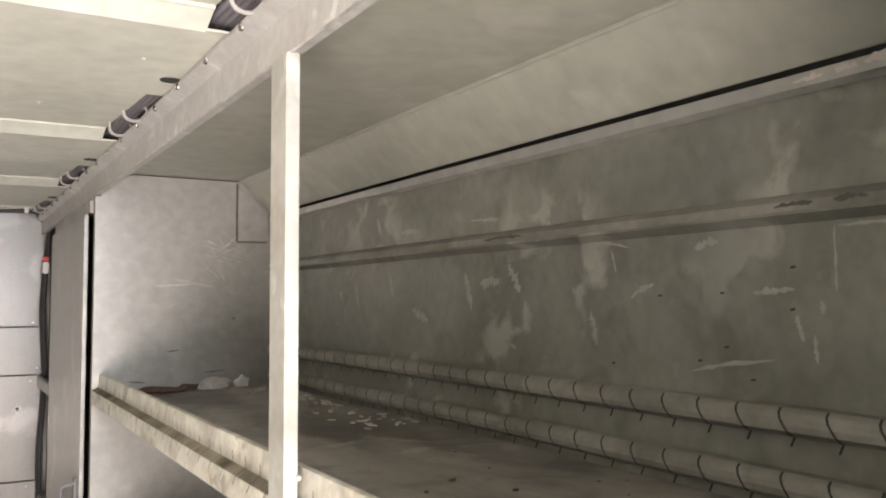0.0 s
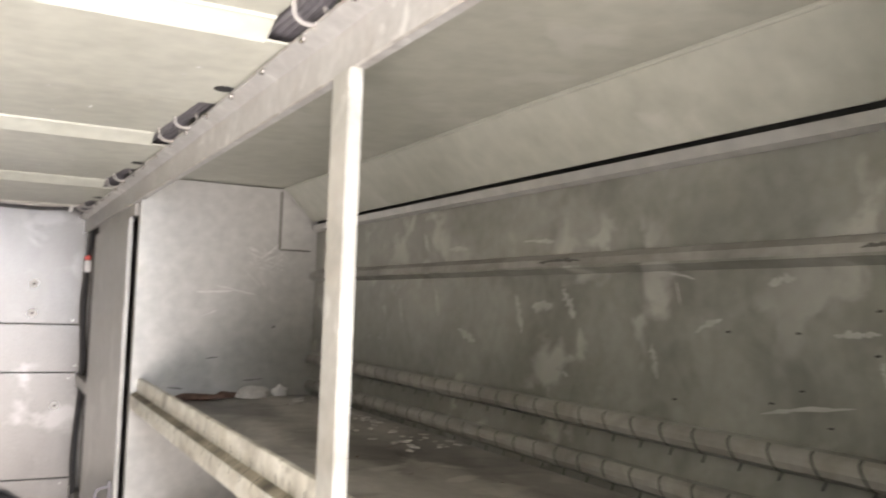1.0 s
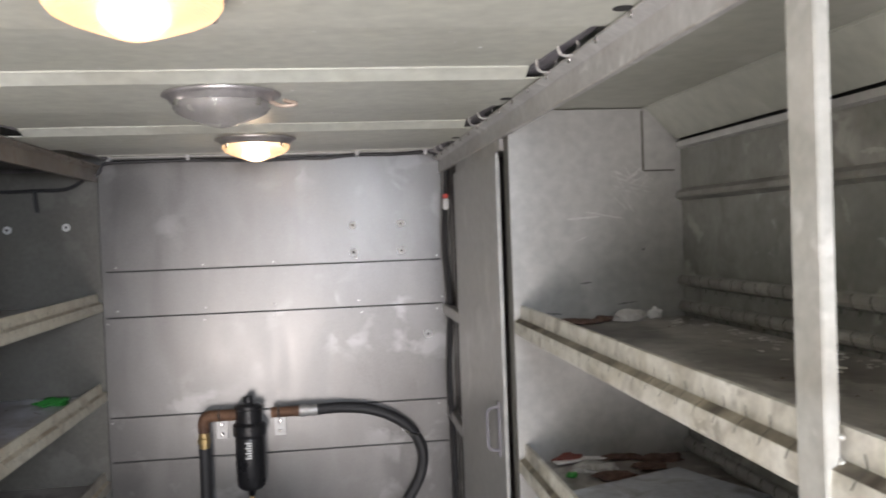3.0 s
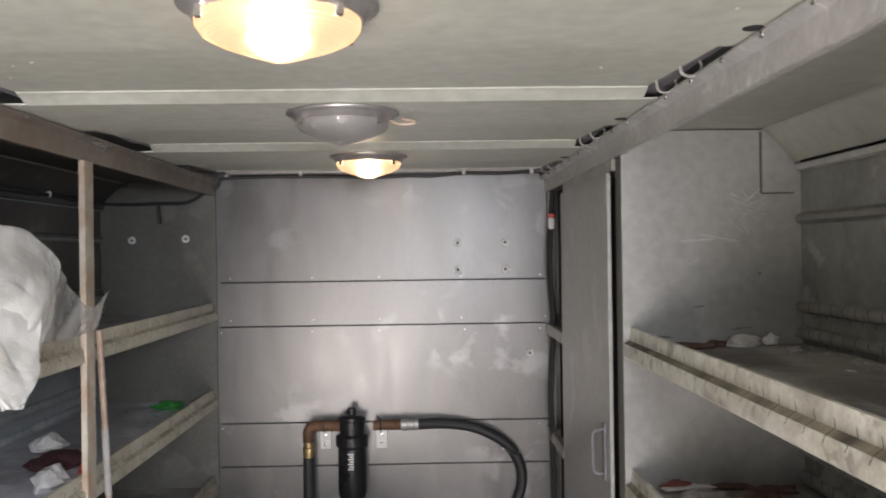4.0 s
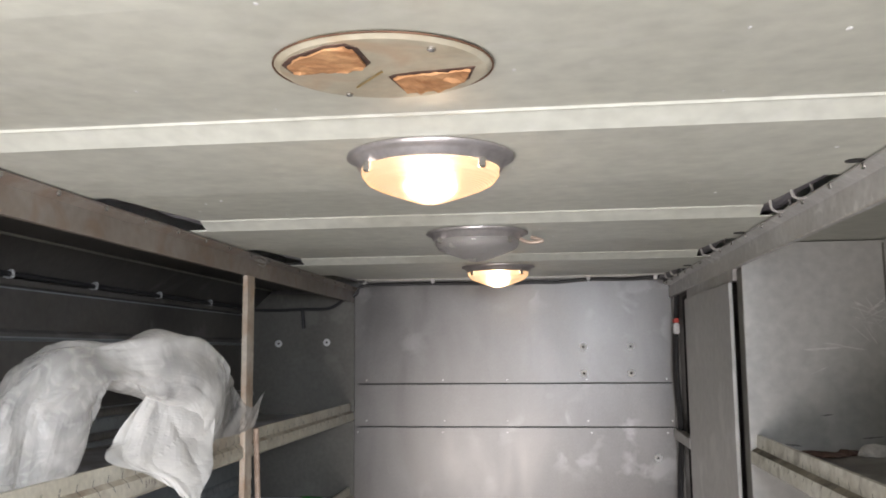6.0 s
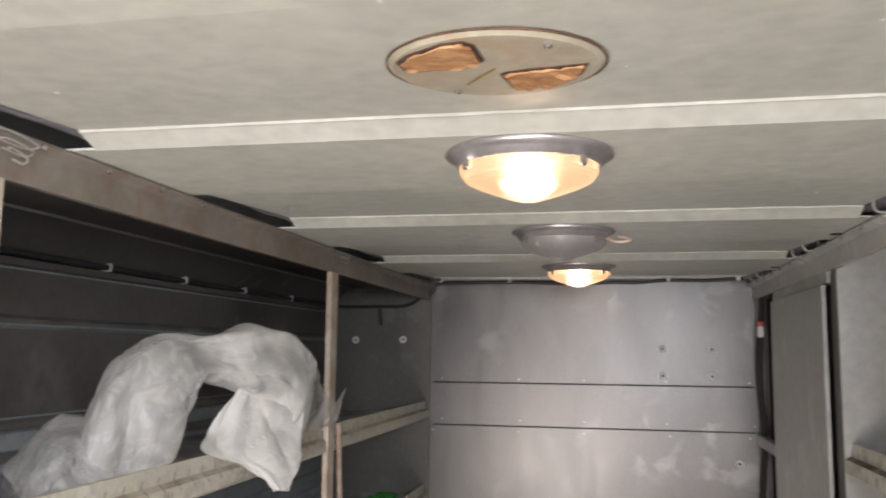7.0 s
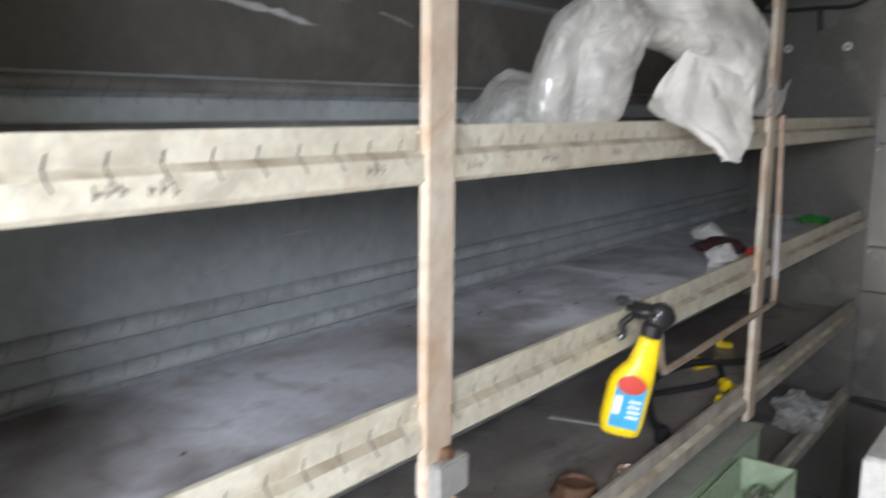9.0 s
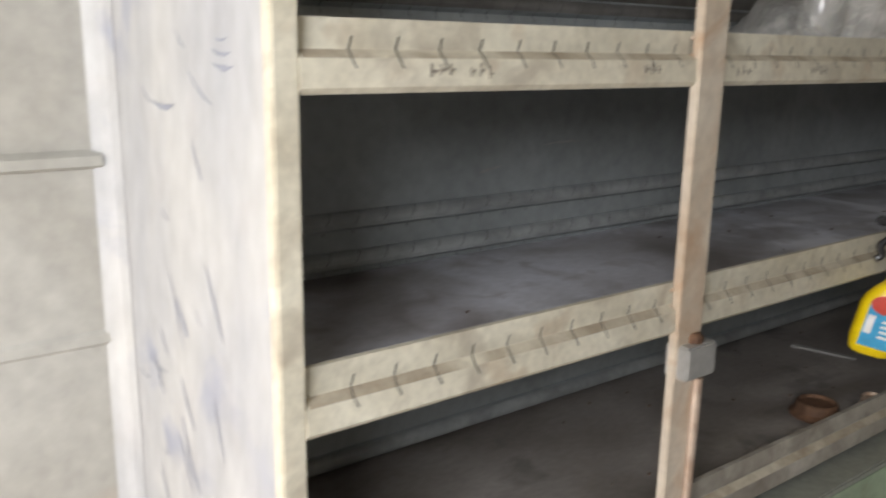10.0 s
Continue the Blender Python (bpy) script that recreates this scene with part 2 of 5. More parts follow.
def glass_material(name, lit):
    m = bpy.data.materials.new(name)
    m.use_nodes = True
    nt = m.node_tree
    b = nt.nodes["Principled BSDF"]
    b.inputs["Base Color"].default_value = (0.86, 0.84, 0.82, 1)
    b.inputs["Roughness"].default_value = 0.34 if lit else 0.12
    b.inputs["Transmission Weight"].default_value = 0.9 if lit else 0.85
    b.inputs["IOR"].default_value = 1.45
    w = nt.nodes.new("ShaderNodeTexWave")
    w.wave_type, w.rings_direction = "RINGS", "Z"
    w.inputs["Scale"].default_value = 90
    tc = nt.nodes.new("ShaderNodeTexCoord")
    nt.links.new(tc.outputs["Object"], w.inputs["Vector"])
    bp = nt.nodes.new("ShaderNodeBump")
    bp.inputs["Strength"].default_value, bp.inputs["Distance"].default_value = 0.5, 0.001
    nt.links.new(w.outputs[1], bp.inputs["Height"])
    nt.links.new(bp.outputs[0], b.inputs["Normal"])
    if lit:
        b.inputs["Emission Color"].default_value = (1.0, 0.56, 0.22, 1)
        b.inputs["Emission Strength"].default_value = 0.55
    return m


GLASS, GLASS_LIT = glass_material("clear_prism_glass", False), glass_material("warm_lit_glass", True)
BULB = bpy.data.materials.new("bulb_glow")
BULB.use_nodes = True
BULB.node_tree.nodes["Principled BSDF"].inputs["Emission Color"].default_value = (1.0, 0.75, 0.45, 1)
BULB.node_tree.nodes["Principled BSDF"].inputs["Emission Strength"].default_value = 45.0


def film_material(name, clear_low, clear_high):
    """Thin milky film: clear and cloudy by turns, with a wet-looking gloss."""
    m = bpy.data.materials.new(name)
    m.use_nodes = True
    n, link = m.node_tree.nodes, m.node_tree.links.new
    p = n["Principled BSDF"]
    p.inputs["Base Color"].default_value, p.inputs["Roughness"].default_value = (0.96, 0.95, 0.92, 1), 0.14
    p.inputs["Specular IOR Level"].default_value = 0.8
    clear, through_light, m1, m2 = (n.new(k) for k in ("ShaderNodeBsdfTransparent", "ShaderNodeBsdfTranslucent", "ShaderNodeMixShader", "ShaderNodeMixShader"))
    through_light.inputs[0].default_value = (0.96, 0.94, 0.90, 1)
    tc = n.new("ShaderNodeTexCoord")
    mist, wisp = n.new("ShaderNodeTexNoise"), n.new("ShaderNodeTexNoise")
    for t, scale, detail, dist in ((mist, 6, 2, 0.5), (wisp, 16, 5, 2.5)):
        t.inputs["Scale"].default_value, t.inputs["Detail"].default_value, t.inputs["Distortion"].default_value = scale, detail, dist
        link(tc.outputs["Object"], t.inputs["Vector"])
    r = n.new("ShaderNodeMapRange")
    r.inputs[1].default_value, r.inputs[2].default_value = 0.36, 0.64
    r.inputs[3].default_value, r.inputs[4].default_value = clear_low, clear_high
    link(mist.outputs[0], r.inputs[0])
    # wispy whiter streaks
    fold = n.new("ShaderNodeMapRange")
    fold.inputs[1].default_value, fold.inputs[2].default_value = 0.48, 0.72
    fold.inputs[3].default_value, fold.inputs[4].default_value = 1.0, 0.6
    link(wisp.outputs[0], fold.inputs[0])
    k = n.new("ShaderNodeMath")
    k.operation = "MULTIPLY"
    link(r.outputs[0], k.inputs[0])
    link(fold.outputs[0], k.inputs[1])
    m1.inputs[0].default_value = 0.3
    link(p.outputs[0], m1.inputs[1])
    link(through_light.outputs[0], m1.inputs[2])
    link(k.outputs[0], m2.inputs[0])
    link(m1.outputs[0], m2.inputs[1])
    link(clear.outputs[0], m2.inputs[2])
    link(m2.outputs[0], n["Material Output"].inputs[0])
    return m


SHEET, FLAP = film_material("milky_plastic_film", 0.14, 0.70), film_material("doubled_white_film", 0.0, 0.22)
TAIL = film_material("thin_cloudy_film", 0.32, 0.78)
WRAP = film_material("clear_plastic_wrap", 0.50, 0.85)


# ---- mesh helpers ----
def thing(name, loc, label, category, group="", kind=""):
    e = new(name)
    e.location = loc
    e.empty_display_size = 0.05
    return tagged(e, label, category, group, kind)


def root_of(ob):
    while ob.parent:
        ob = ob.parent
    return ob


def link_mesh(name, bm, mat, smooth=False):
    me = bpy.data.meshes.new(name)
    bmesh.ops.recalc_face_normals(bm, faces=bm.faces)
    bm.to_mesh(me)
    bm.free()
    me.materials.append(mat)
    if smooth:
        me.polygons.foreach_set("use_smooth", [True] * len(me.polygons))
    return new(name, me)


def part(name, bm, mat, parent, label="", smooth=False):
    """One mesh under a thing or a part; bm is in world coordinates."""
    bmesh.ops.translate(bm, verts=bm.verts, vec=-root_of(parent).location)
    ob = link_mesh(name, bm, mat, smooth)
    ob.parent = parent
    return tagged(ob, label)


def setting(name, bm, mat, label, category="structure", smooth=False):
    return tagged(link_mesh(name, bm, mat, smooth), label, category, "", "structure")


def box(x0, x1, y0, y1, z0, z1, bevel=0.0, bm=None):
    b = bm or bmesh.new()
    r = bmesh.ops.create_cube(b, size=1.0)
    vs = r["verts"]
    bmesh.ops.scale(b, vec=(x1 - x0, y1 - y0, z1 - z0), verts=vs)
    bmesh.ops.translate(b, vec=((x0 + x1) / 2, (y0 + y1) / 2, (z0 + z1) / 2), verts=vs)
    if bevel:
        es = list({e for v in vs for e in v.link_edges})
        bmesh.ops.bevel(b, geom=es, offset=bevel, segments=2, affect="EDGES")
    return b


def extrude_y(profile, y0, y1, bm=None, steps=1):
    """A closed (x, z) profile run along y."""
    b = bm or bmesh.new()
    rings = []
    for k in range(steps + 1):
        y = y0 + (y1 - y0) * k / steps
        rings.append([b.verts.new((x, y, z)) for x, z in profile])
    n = len(profile)
    for a, c in zip(rings, rings[1:]):
        for i in range(n):
            b.faces.new((a[i], a[(i + 1) % n], c[(i + 1) % n], c[i]))
    b.faces.new(rings[0])
    b.faces.new(rings[-1][::-1])
    return b


def extrude_x(profile, x0, x1):
    """A closed (y, z) profile run along x."""
    b = bmesh.new()
    a = [b.verts.new((x0, y, z)) for y, z in profile]
    c = [b.verts.new((x1, y, z)) for y, z in profile]
    n = len(profile)
    for i in range(n):
        b.faces.new((a[i], a[(i + 1) % n], c[(i + 1) % n], c[i]))
    b.faces.new(a)
    b.faces.new(c[::-1])
    return b


def extrude_z(profile, z0, z1):
    """A closed (x, y) profile run upwards."""
    b = bmesh.new()
    a = [b.verts.new((x, y, z0)) for x, y in profile]
    c = [b.verts.new((x, y, z1)) for x, y in profile]
    n = len(profile)
    for i in range(n):
        b.faces.new((a[i], a[(i + 1) % n], c[(i + 1) % n], c[i]))
    b.faces.new(a)
    b.faces.new(c[::-1])
    return b


def lathe(profile, at, seg=32, bm=None, axis="Z", cap=True):
    """(r, h) profile turned round an upright (or y) axis at a place."""
    b = bm or bmesh.new()
    rings = []
    for r, h in profile:
        ring = []
        for k in range(seg):
            a = 2 * math.pi * k / seg
            p = (r * math.cos(a), r * math.sin(a), h) if axis == "Z" else ((r * math.cos(a), h, r * math.sin(a)) if axis == "Y" else (h, r * math.cos(a), r * math.sin(a)))
            ring.append(b.verts.new(Vector(p) + Vector(at)))
        rings.append(ring)
    for p, q in zip(rings, rings[1:]):
        for k in range(seg):
            b.faces.new((p[k], p[(k + 1) % seg], q[(k + 1) % seg], q[k]))
    if cap:
        b.faces.new(rings[0])
        b.faces.new(rings[-1][::-1])
    return b


def smooth_path(pts, n=10):
    """Catmull-Rom through the points."""
    pts = [Vector(p) for p in pts]
    ext = [2 * pts[0] - pts[1], *pts, 2 * pts[-1] - pts[-2]]
    out = []
    for i in range(1, len(ext) - 2):
        p0, p1, p2, p3 = ext[i - 1:i + 3]
        for k in range(n):
            t = k / n
            out.append(0.5 * ((2 * p1) + (p2 - p0) * t + (2 * p0 - 5 * p1 + 4 * p2 - p3) * t * t + (3 * p1 - p0 - 3 * p2 + p3) * t ** 3))
    return out + [pts[-1]]


def tube(pts, radius, seg=10, bm=None, smooth=8):
    b = bm or bmesh.new()
    path = smooth_path(pts, smooth) if smooth else [Vector(p) for p in pts]
    rings = []
    up = Vector((0.31, 0.22, 0.93))
    for i, p in enumerate(path):
        d = (path[min(i + 1, len(path) - 1)] - path[max(i - 1, 0)]).normalized()
        s = d.cross(up).normalized()
        u = s.cross(d)
        r = radius(i / (len(path) - 1)) if callable(radius) else radius
        rings.append([b.verts.new(p + r * (math.cos(2 * math.pi * k / seg) * s + math.sin(2 * math.pi * k / seg) * u)) for k in range(seg)])
        up = u
    for a, c in zip(rings, rings[1:]):
        for k in range(seg):
            b.faces.new((a[k], a[(k + 1) % seg], c[(k + 1) % seg], c[k]))
    b.faces.new(rings[0])
    b.faces.new(rings[-1][::-1])
    return b


def bolt_head(at, r, axis, h=0.004):
    return lathe([(r, 0), (r, h * 0.6), (r * 0.7, h)], at, 10, axis=axis)


# ---- setting ----
g = bmesh.new()
bmesh.ops.create_grid(g, x_segments=40, y_segments=40, size=400)
bmesh.ops.translate(g, verts=g.verts, vec=(0, 0, -0.95))
setting("ground", g, GROUND, "pale dry yard outside the truck body", "ground")
setting("floor", box(-1.2, 1.2, REAR, END + 0.06, -0.08, 0.0), FLOOR, "dark worn floor of the truck body", "floor")

# ceiling: saw-tooth sheet, drawn from the rear forwards
prof, y = [], RIB0 - PERIOD * 2
while y < END - 0.2:
    prof += [(y + 0.006, LOW), (y + FLAT, LOW), (y + PERIOD - 0.036, HIGH), (y + PERIOD - 0.034, HIGH - 0.003), (y + PERIOD - 0.030, HIGH - 0.0035)]
    y += PERIOD
prof = [(min(max(yy, REAR), END), zz) for yy, zz in prof]
prof = [p for i, p in enumerate(prof) if i == 0 or p != prof[i - 1]]
prof += [(END, 1.975), (REAR, 1.975)]
cb = extrude_x(prof, -0.58, 0.58)
y = RIB0 - PERIOD * 2
while y < END - 0.2:
    for xa, xb in ((0.58, 0.612), (-0.622, -0.58)):
        box(xa, xb, max(y, REAR), min(y + FLAT, END), LOW, LOW + 0.003, 0, cb)
    y += PERIOD
setting("ceiling", cb, CEIL, "grey-green painted corrugated sheet ceiling", "ceiling")
setting("roof", box(-1.2, 1.2, REAR, END + 0.06, 2.03, 2.06), CEIL, "closed sheet roof over the ceiling void", "roof")

# outer walls with their pressed ribs
# outline of one rolled rib: depth into the room, drop from its top
RIB = ((0.0, 0.0), (0.007, 0.002), (0.012, 0.006), (0.0152, 0.011), (0.0165, 0.017), (0.0150, 0.0235), (0.008, 0.028), (0.0, 0.030))


def wall_profile(sign, x):
    pts = [(0, 1.822), (0, 1.716), (-0.013, 1.708), (-0.015, 1.696), (0, 1.688)]
    for top in (1.512, 1.180, 0.848, 0.516, 0.184):
        pts += [(-d, top - drop) for d, drop in RIB] + [(-d, top - 0.062 - drop) for d, drop in RIB]
    pts += [(0, 0.0), (0.04, 0.0), (0.04, 1.822)]
    return [(x + sign * dx, z) for dx, z in pts]


wall_right = setting("wall_right", extrude_y(wall_profile(1, WR), RIGHT_Y0 + 0.013, END), WALL_R, "dull grey ribbed outer wall with pale scuffs", "wall")
wall_left = setting("wall_left", extrude_y(wall_profile(-1, WL), SHELF_Y0 + 0.013, END), WALL_L, "blue-grey ribbed outer wall behind the shelves", "wall")
# added sheets whose dark colour paints the shade on the upper left wall
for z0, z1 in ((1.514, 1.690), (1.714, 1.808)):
    part("upper_sheet", extrude_y([(WL - 0.001, z0), (WL + 0.0022, z0), (WL + 0.0022, z1), (WL - 0.001, z1)], SHELF_Y0 + 0.02, END - 0.004), SHADE_BROWN, wall_left, "upper wall sheet coloured dark brown to stand for shade")
# lapped joint between two sheets of the right wall
part("sheet_lap", box(WR - 0.003, WR + 0.001, RIGHT_Y0 + 0.02, 1.150, 1.518, 1.684, 0.001), WALL_R, wall_right)
# strips of their own tone on the crowns of the ribs
for s, w, host, y0, y1, paint in ((1, WR, wall_right, RIGHT_Y0 + 0.02, PLATE_Y, RIB_R), (-1, WL, wall_left, SHELF_Y0 + 0.02, END - 0.01, RIB_L)):
    for top in (1.512, 1.450, 1.180, 1.118, 0.848, 0.786):
        # upper left crowns take the shade-darkened copy
        part("rib_crown", extrude_y([(w - s * (d + 0.0007), top - drop) for d, drop in RIB[1:6]] + [(w - s * (d - 0.0003), top - drop) for d, drop in RIB[5:0:-1]], y0, y1), RIB_SHADE if s < 0 and top > 1.4 else paint, host)
    part("bead_crown", extrude_y([(w - s * 0.0020, 1.7170), (w - s * 0.0138, 1.7085), (w - s * 0.0158, 1.6990), (w - s * 0.0150, 1.6990), (w - s * 0.0130, 1.7078), (w - s * 0.0012, 1.7160)], y0, y1), RIB_SHADE if s < 0 else paint, host)
for s, x, w, y_start in ((1, XR, WR, RIGHT_Y0), (-1, XL, WL, SHELF_Y0)):
    side = "right" if s > 0 else "left"
    pr = [(x + s * 0.012, 1.915), (w - s * 0.088, 1.915), (w - s * 0.012, 1.838), (w - s * 0.008, 1.838), (w - s * 0.08, 1.921), (w - s * 0.08, 1.93), (x + s * 0.012, 1.93)]
    # left cove and lip carry painted shade, the right ones their own paint
    setting("cove_" + side, extrude_y(pr, y_start + 0.013, END), COVE if s > 0 else SHADE_BROWN, "grey-green sloping sheet cove above the shelf" if s > 0 else "sloping sheet cove above the shelf, coloured dark brown for shade", "ceiling")
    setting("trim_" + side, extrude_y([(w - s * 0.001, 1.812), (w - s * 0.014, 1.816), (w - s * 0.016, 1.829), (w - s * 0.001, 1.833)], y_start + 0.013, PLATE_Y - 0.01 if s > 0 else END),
            PLATE if s > 0 else SHADE_BROWN, "folded lip along the wall top", "trim")
    setting("bead_" + side, tube([(w - s * 0.088, y_start + 0.02, 1.9135), (w - s * 0.088, PLATE_Y - 0.005 if s > 0 else END - 0.01, 1.9135)], 0.0035, 8, smooth=0), COVE, "folded bead along the cove crease", "trim")
    # dark-coloured backing paints the shade line in the gap under the cove
    setting("wall_void_" + side, extrude_y([(w + s * 0.036, 1.80), (w + s * 0.036, 1.96), (w + s * 0.046, 1.96), (w + s * 0.046, 1.80)], y_start, END), VOID, "dark sheet standing for the shade behind the cove", "wall")
    # rear vestibule wall and closing side
    setting("wall_rear_" + side, box(*((1.12, 1.16) if s > 0 else (-1.132, -1.092)), REAR, y_start - 0.002, 0, 1.96), SIDE, "whitish side wall beside the rear opening", "wall")

    # unseen walls added to block side light and darken the near walls
    setting("wall_jamb_" + side, box(min(s * 0.78, s * 1.16), max(s * 0.78, s * 1.16), REAR - 0.05, REAR - 0.002, 0, 2.03), SIDE, "plain unseen wall added to narrow the light from the rear", "wall")

# front bulkhead: lapped aluminium panels
wall_front = setting("wall_front", box(-1.12, 1.12, END + 0.012, END + 0.06, 0, 2.03), ALU, "aluminium front bulkhead of lapped sheets", "wall")
SEAMS = (1.935, 1.530, 1.361, 0.993, 0.829, 0.43, 0.0)
for top, low in zip(SEAMS, SEAMS[1:]):
    part("panel", box(-0.628, 0.628, END - 0.001, END + 0.011, low + 0.0028, top - 0.0028, 0.0015), ALU, wall_front)
part("seam_backing", box(-0.62, 0.62, END + 0.008, END + 0.0115, 0.02, 1.92), DARK, wall_front)
# shadow in the left front corner, painted as a darker sheet
part("panel", box(-1.10, -0.634, END - 0.001, END + 0.011, 0.01, 1.90, 0.002), SHADE_OLIVE, wall_front, "side sheet coloured dark olive-grey to stand for shade")

# ---- shelf fronts, posts, rails, decks ----
def rail_profile(x, s, top):
    """Pressed shelf lip: upper strip, dirty ledge, proud lower strip."""
    pts = [(0.012, 0.0), (0.010, -0.028), (-0.004, -0.036), (-0.006, -0.062), (0.0, -0.068), (0.020, -0.066), (0.020, 0.0)]
    return [(x + s * dx, top + dz) for dx, dz in pts]


def ribbon(points, s, half=0.0010, mat=None):
    """A thin cut that follows (dx, dy, dz) points across a lip, as one small mesh."""
    b = bmesh.new()
    prev = None
    for dx, dy, dz in points:
        pair = [b.verts.new((s * dx, dy - half, dz)), b.verts.new((s * dx, dy + half, dz))]
        if prev:
            b.faces.new((prev[0], prev[1], pair[1], pair[0]))
        prev = pair
    me = bpy.data.meshes.new("slot")
    b.to_mesh(me)
    b.free()
    me.materials.append(mat or DARK)
    return me


def slot_row(parent, mesh, x, z, y0, y1):
    off = root_of(parent).location
    y = y0
    while y < y1:
        o = new("slot", mesh)
        o.parent = parent
        o.location = Vector((x, y, z)) - off
        y += 0.052


RAIL_TOPS = (1.453, 1.124, 0.797, 0.47)
for s, x, w, y_start, y_end, paint, deck in ((1, XR, WR, RIGHT_Y0, PLATE_Y, CREAM_R, DECK), (-1, XL, WL, SHELF_Y0, END, CREAM, DECK_L)):
    rack = thing("shelf_rack", (x, y_start, 0), "built-in steel shelf rack with rusty posts and cream slotted lips" if s < 0 else "built-in steel shelf rack with grimy cream slotted lips", "shelf rack")
    lip_cut = ribbon([(0.0096, 0.006, -0.016), (0.0092, 0.002, -0.0275), (-0.0048, -0.003, -0.0352), (-0.0064, 0.002, -0.045)], s, 0.0010, SLOT)
    wall_cut = ribbon([(-d - 0.0012, dy, -drop) for (d, drop), dy in zip(RIB[1:], (0.0085, 0.0075, 0.0045, 0.0, -0.0035, -0.0035, -0.001))] + [(-0.0008, 0.004, -0.040)], s, 0.0015 if s > 0 else 0.0007, DARK if s > 0 else SLOT)
    for k, top in enumerate(RAIL_TOPS):
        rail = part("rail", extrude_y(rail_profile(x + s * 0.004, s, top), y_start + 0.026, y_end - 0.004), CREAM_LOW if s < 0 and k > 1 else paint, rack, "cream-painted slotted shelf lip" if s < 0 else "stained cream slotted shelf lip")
        part("ledge_grime", extrude_y([(x + s * 0.0125, top - 0.0290), (x + s * 0.0005, top - 0.0357), (x + s * 0.0005, top - 0.0350), (x + s * 0.0125, top - 0.0282)], y_start + 0.03, y_end - 0.01), GRIME if s > 0 else GRIME_L, rail, "brown dirt caked on the lip's ledge")
        lo, hi = y_start + 0.081, y_end - 0.05
        if s > 0:
            lo = 1.0 + 0.0395 - 0.156
        if k < 2:
            slot_row(rail, lip_cut, x + s * 0.004, top, lo, hi)
            for z0 in (top + 0.059, top - 0.003):
                slot_row(wall_right if s > 0 else wall_left, wall_cut, w, z0, lo, hi)
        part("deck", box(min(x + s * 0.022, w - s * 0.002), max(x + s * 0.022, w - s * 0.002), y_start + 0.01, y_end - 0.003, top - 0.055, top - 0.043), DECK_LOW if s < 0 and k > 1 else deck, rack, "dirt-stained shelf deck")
    mat = POST_R if s > 0 else RUSTY
    for yy in ((1.436,) if s > 0 else (1.437, 2.738)):
        pb = box(min(x - s * 0.005, x + s * 0.009), max(x - s * 0.005, x + s * 0.009), yy, yy + (0.047 if s > 0 else 0.053), 0.0 if yy < 2 else 0.706, 1.861, 0.0015)
        post = part("post", pb, mat, rack, "galvanised steel post" if s > 0 else "rust-streaked painted post")
        for top in RAIL_TOPS[:3]:
            if top - 0.07 > 0.706:
                wb = bmesh.new()
                for dz in (-0.008, -0.03, -0.055):
                    bmesh.ops.create_icosphere(wb, subdivisions=1, radius=0.0035, matrix=Matrix.Translation((x + s * 0.009, yy - 0.001, top + dz)))
                part("weld_bead", wb, mat, post)
    if s < 0:
        part("post", box(x - 0.018, x, y_start - 0.001, y_start + 0.026, 0, 1.861, 0.002), CREAM, rack, "cream-painted end post")
        part("end_panel", box(-1.118, x - 0.018, y_start, y_start + 0.012, 0, 1.93), WHITE, rack, "scuffed white end panel facing the rear opening, the right one an unseen light block")
    else:
        # out of view: added to keep doorway light off the right wall and plate
        part("post", box(x, x + 0.03, y_start - 0.001, y_start + 0.026, 0, 1.861, 0.002), POST_R, rack, "unseen pale end post, added with the light-blocking panel")
        part("end_panel", box(x + 0.03, 1.118, y_start, y_start + 0.012, 0, 1.93), WHITE, rack, "scuffed white end panel facing the rear opening, the right one an unseen light block")
    # beam over the shelf front
    bm = extrude_y([(x, 1.861), (x, 1.905), (x - s * 0.020, 1.914), (x - s * 0.020, 1.918), (x + s * 0.004, 1.918), (x + s * 0.012, 1.905), (x + s * 0.012, 1.861)], y_start, END - 0.003)
    beam = setting("beam_right" if s > 0 else "beam_left", bm, BEAM_R if s > 0 else BEAM_L, "steel edge beam riveted along the ceiling" if s > 0 else "brownish steel edge beam along the ceiling", "beam")
    if s > 0:
        # pale strips: worn edges plus the highlight lines painted along them
        for xe, z0, z1 in ((x - 0.0012, 1.8600, 1.8630), (x - 0.0212, 1.9145, 1.9175)):
            part("worn_edge", box(xe, xe + 0.003, y_start, END - 0.004, z0, z1, 0.001), RUBBED, beam, "worn edge with its highlight put in as a pale strip")
    yy = 0.95
    while yy < 3.9:
        part("rivet", bolt_head((x - s * 0.019, yy, 1.911), 0.005, "X", -s * 0.004), CHROME, beam)
        yy += 0.147

# ---- locker ----
locker = thing("locker", (XR, PLATE_Y, 0), "tall grey steel locker with a narrow door", "locker")
part("side_panel", box(XR + 0.001, WR, PLATE_Y, PLATE_Y + 0.010, 0, 1.858, 0.001), PLATE, locker, "scuffed pale side plate")
part("top_strip", box(XR + 0.013, WR, PLATE_Y, PLATE_Y + 0.010, 1.858, 1.912), PLATE, locker)
part("corner_patch", extrude_y([(0.952, 1.906), (1.028, 1.832), (1.028, 1.765), (0.952, 1.765)], PLATE_Y - 0.009, PLATE_Y - 0.0005), PLATE, locker, "riveted corner patch")
part("patch_gap", box(0.9485, 0.9518, PLATE_Y - 0.0045, PLATE_Y - 0.0005, 1.765, 1.906), SHADE_OLIVE, locker)
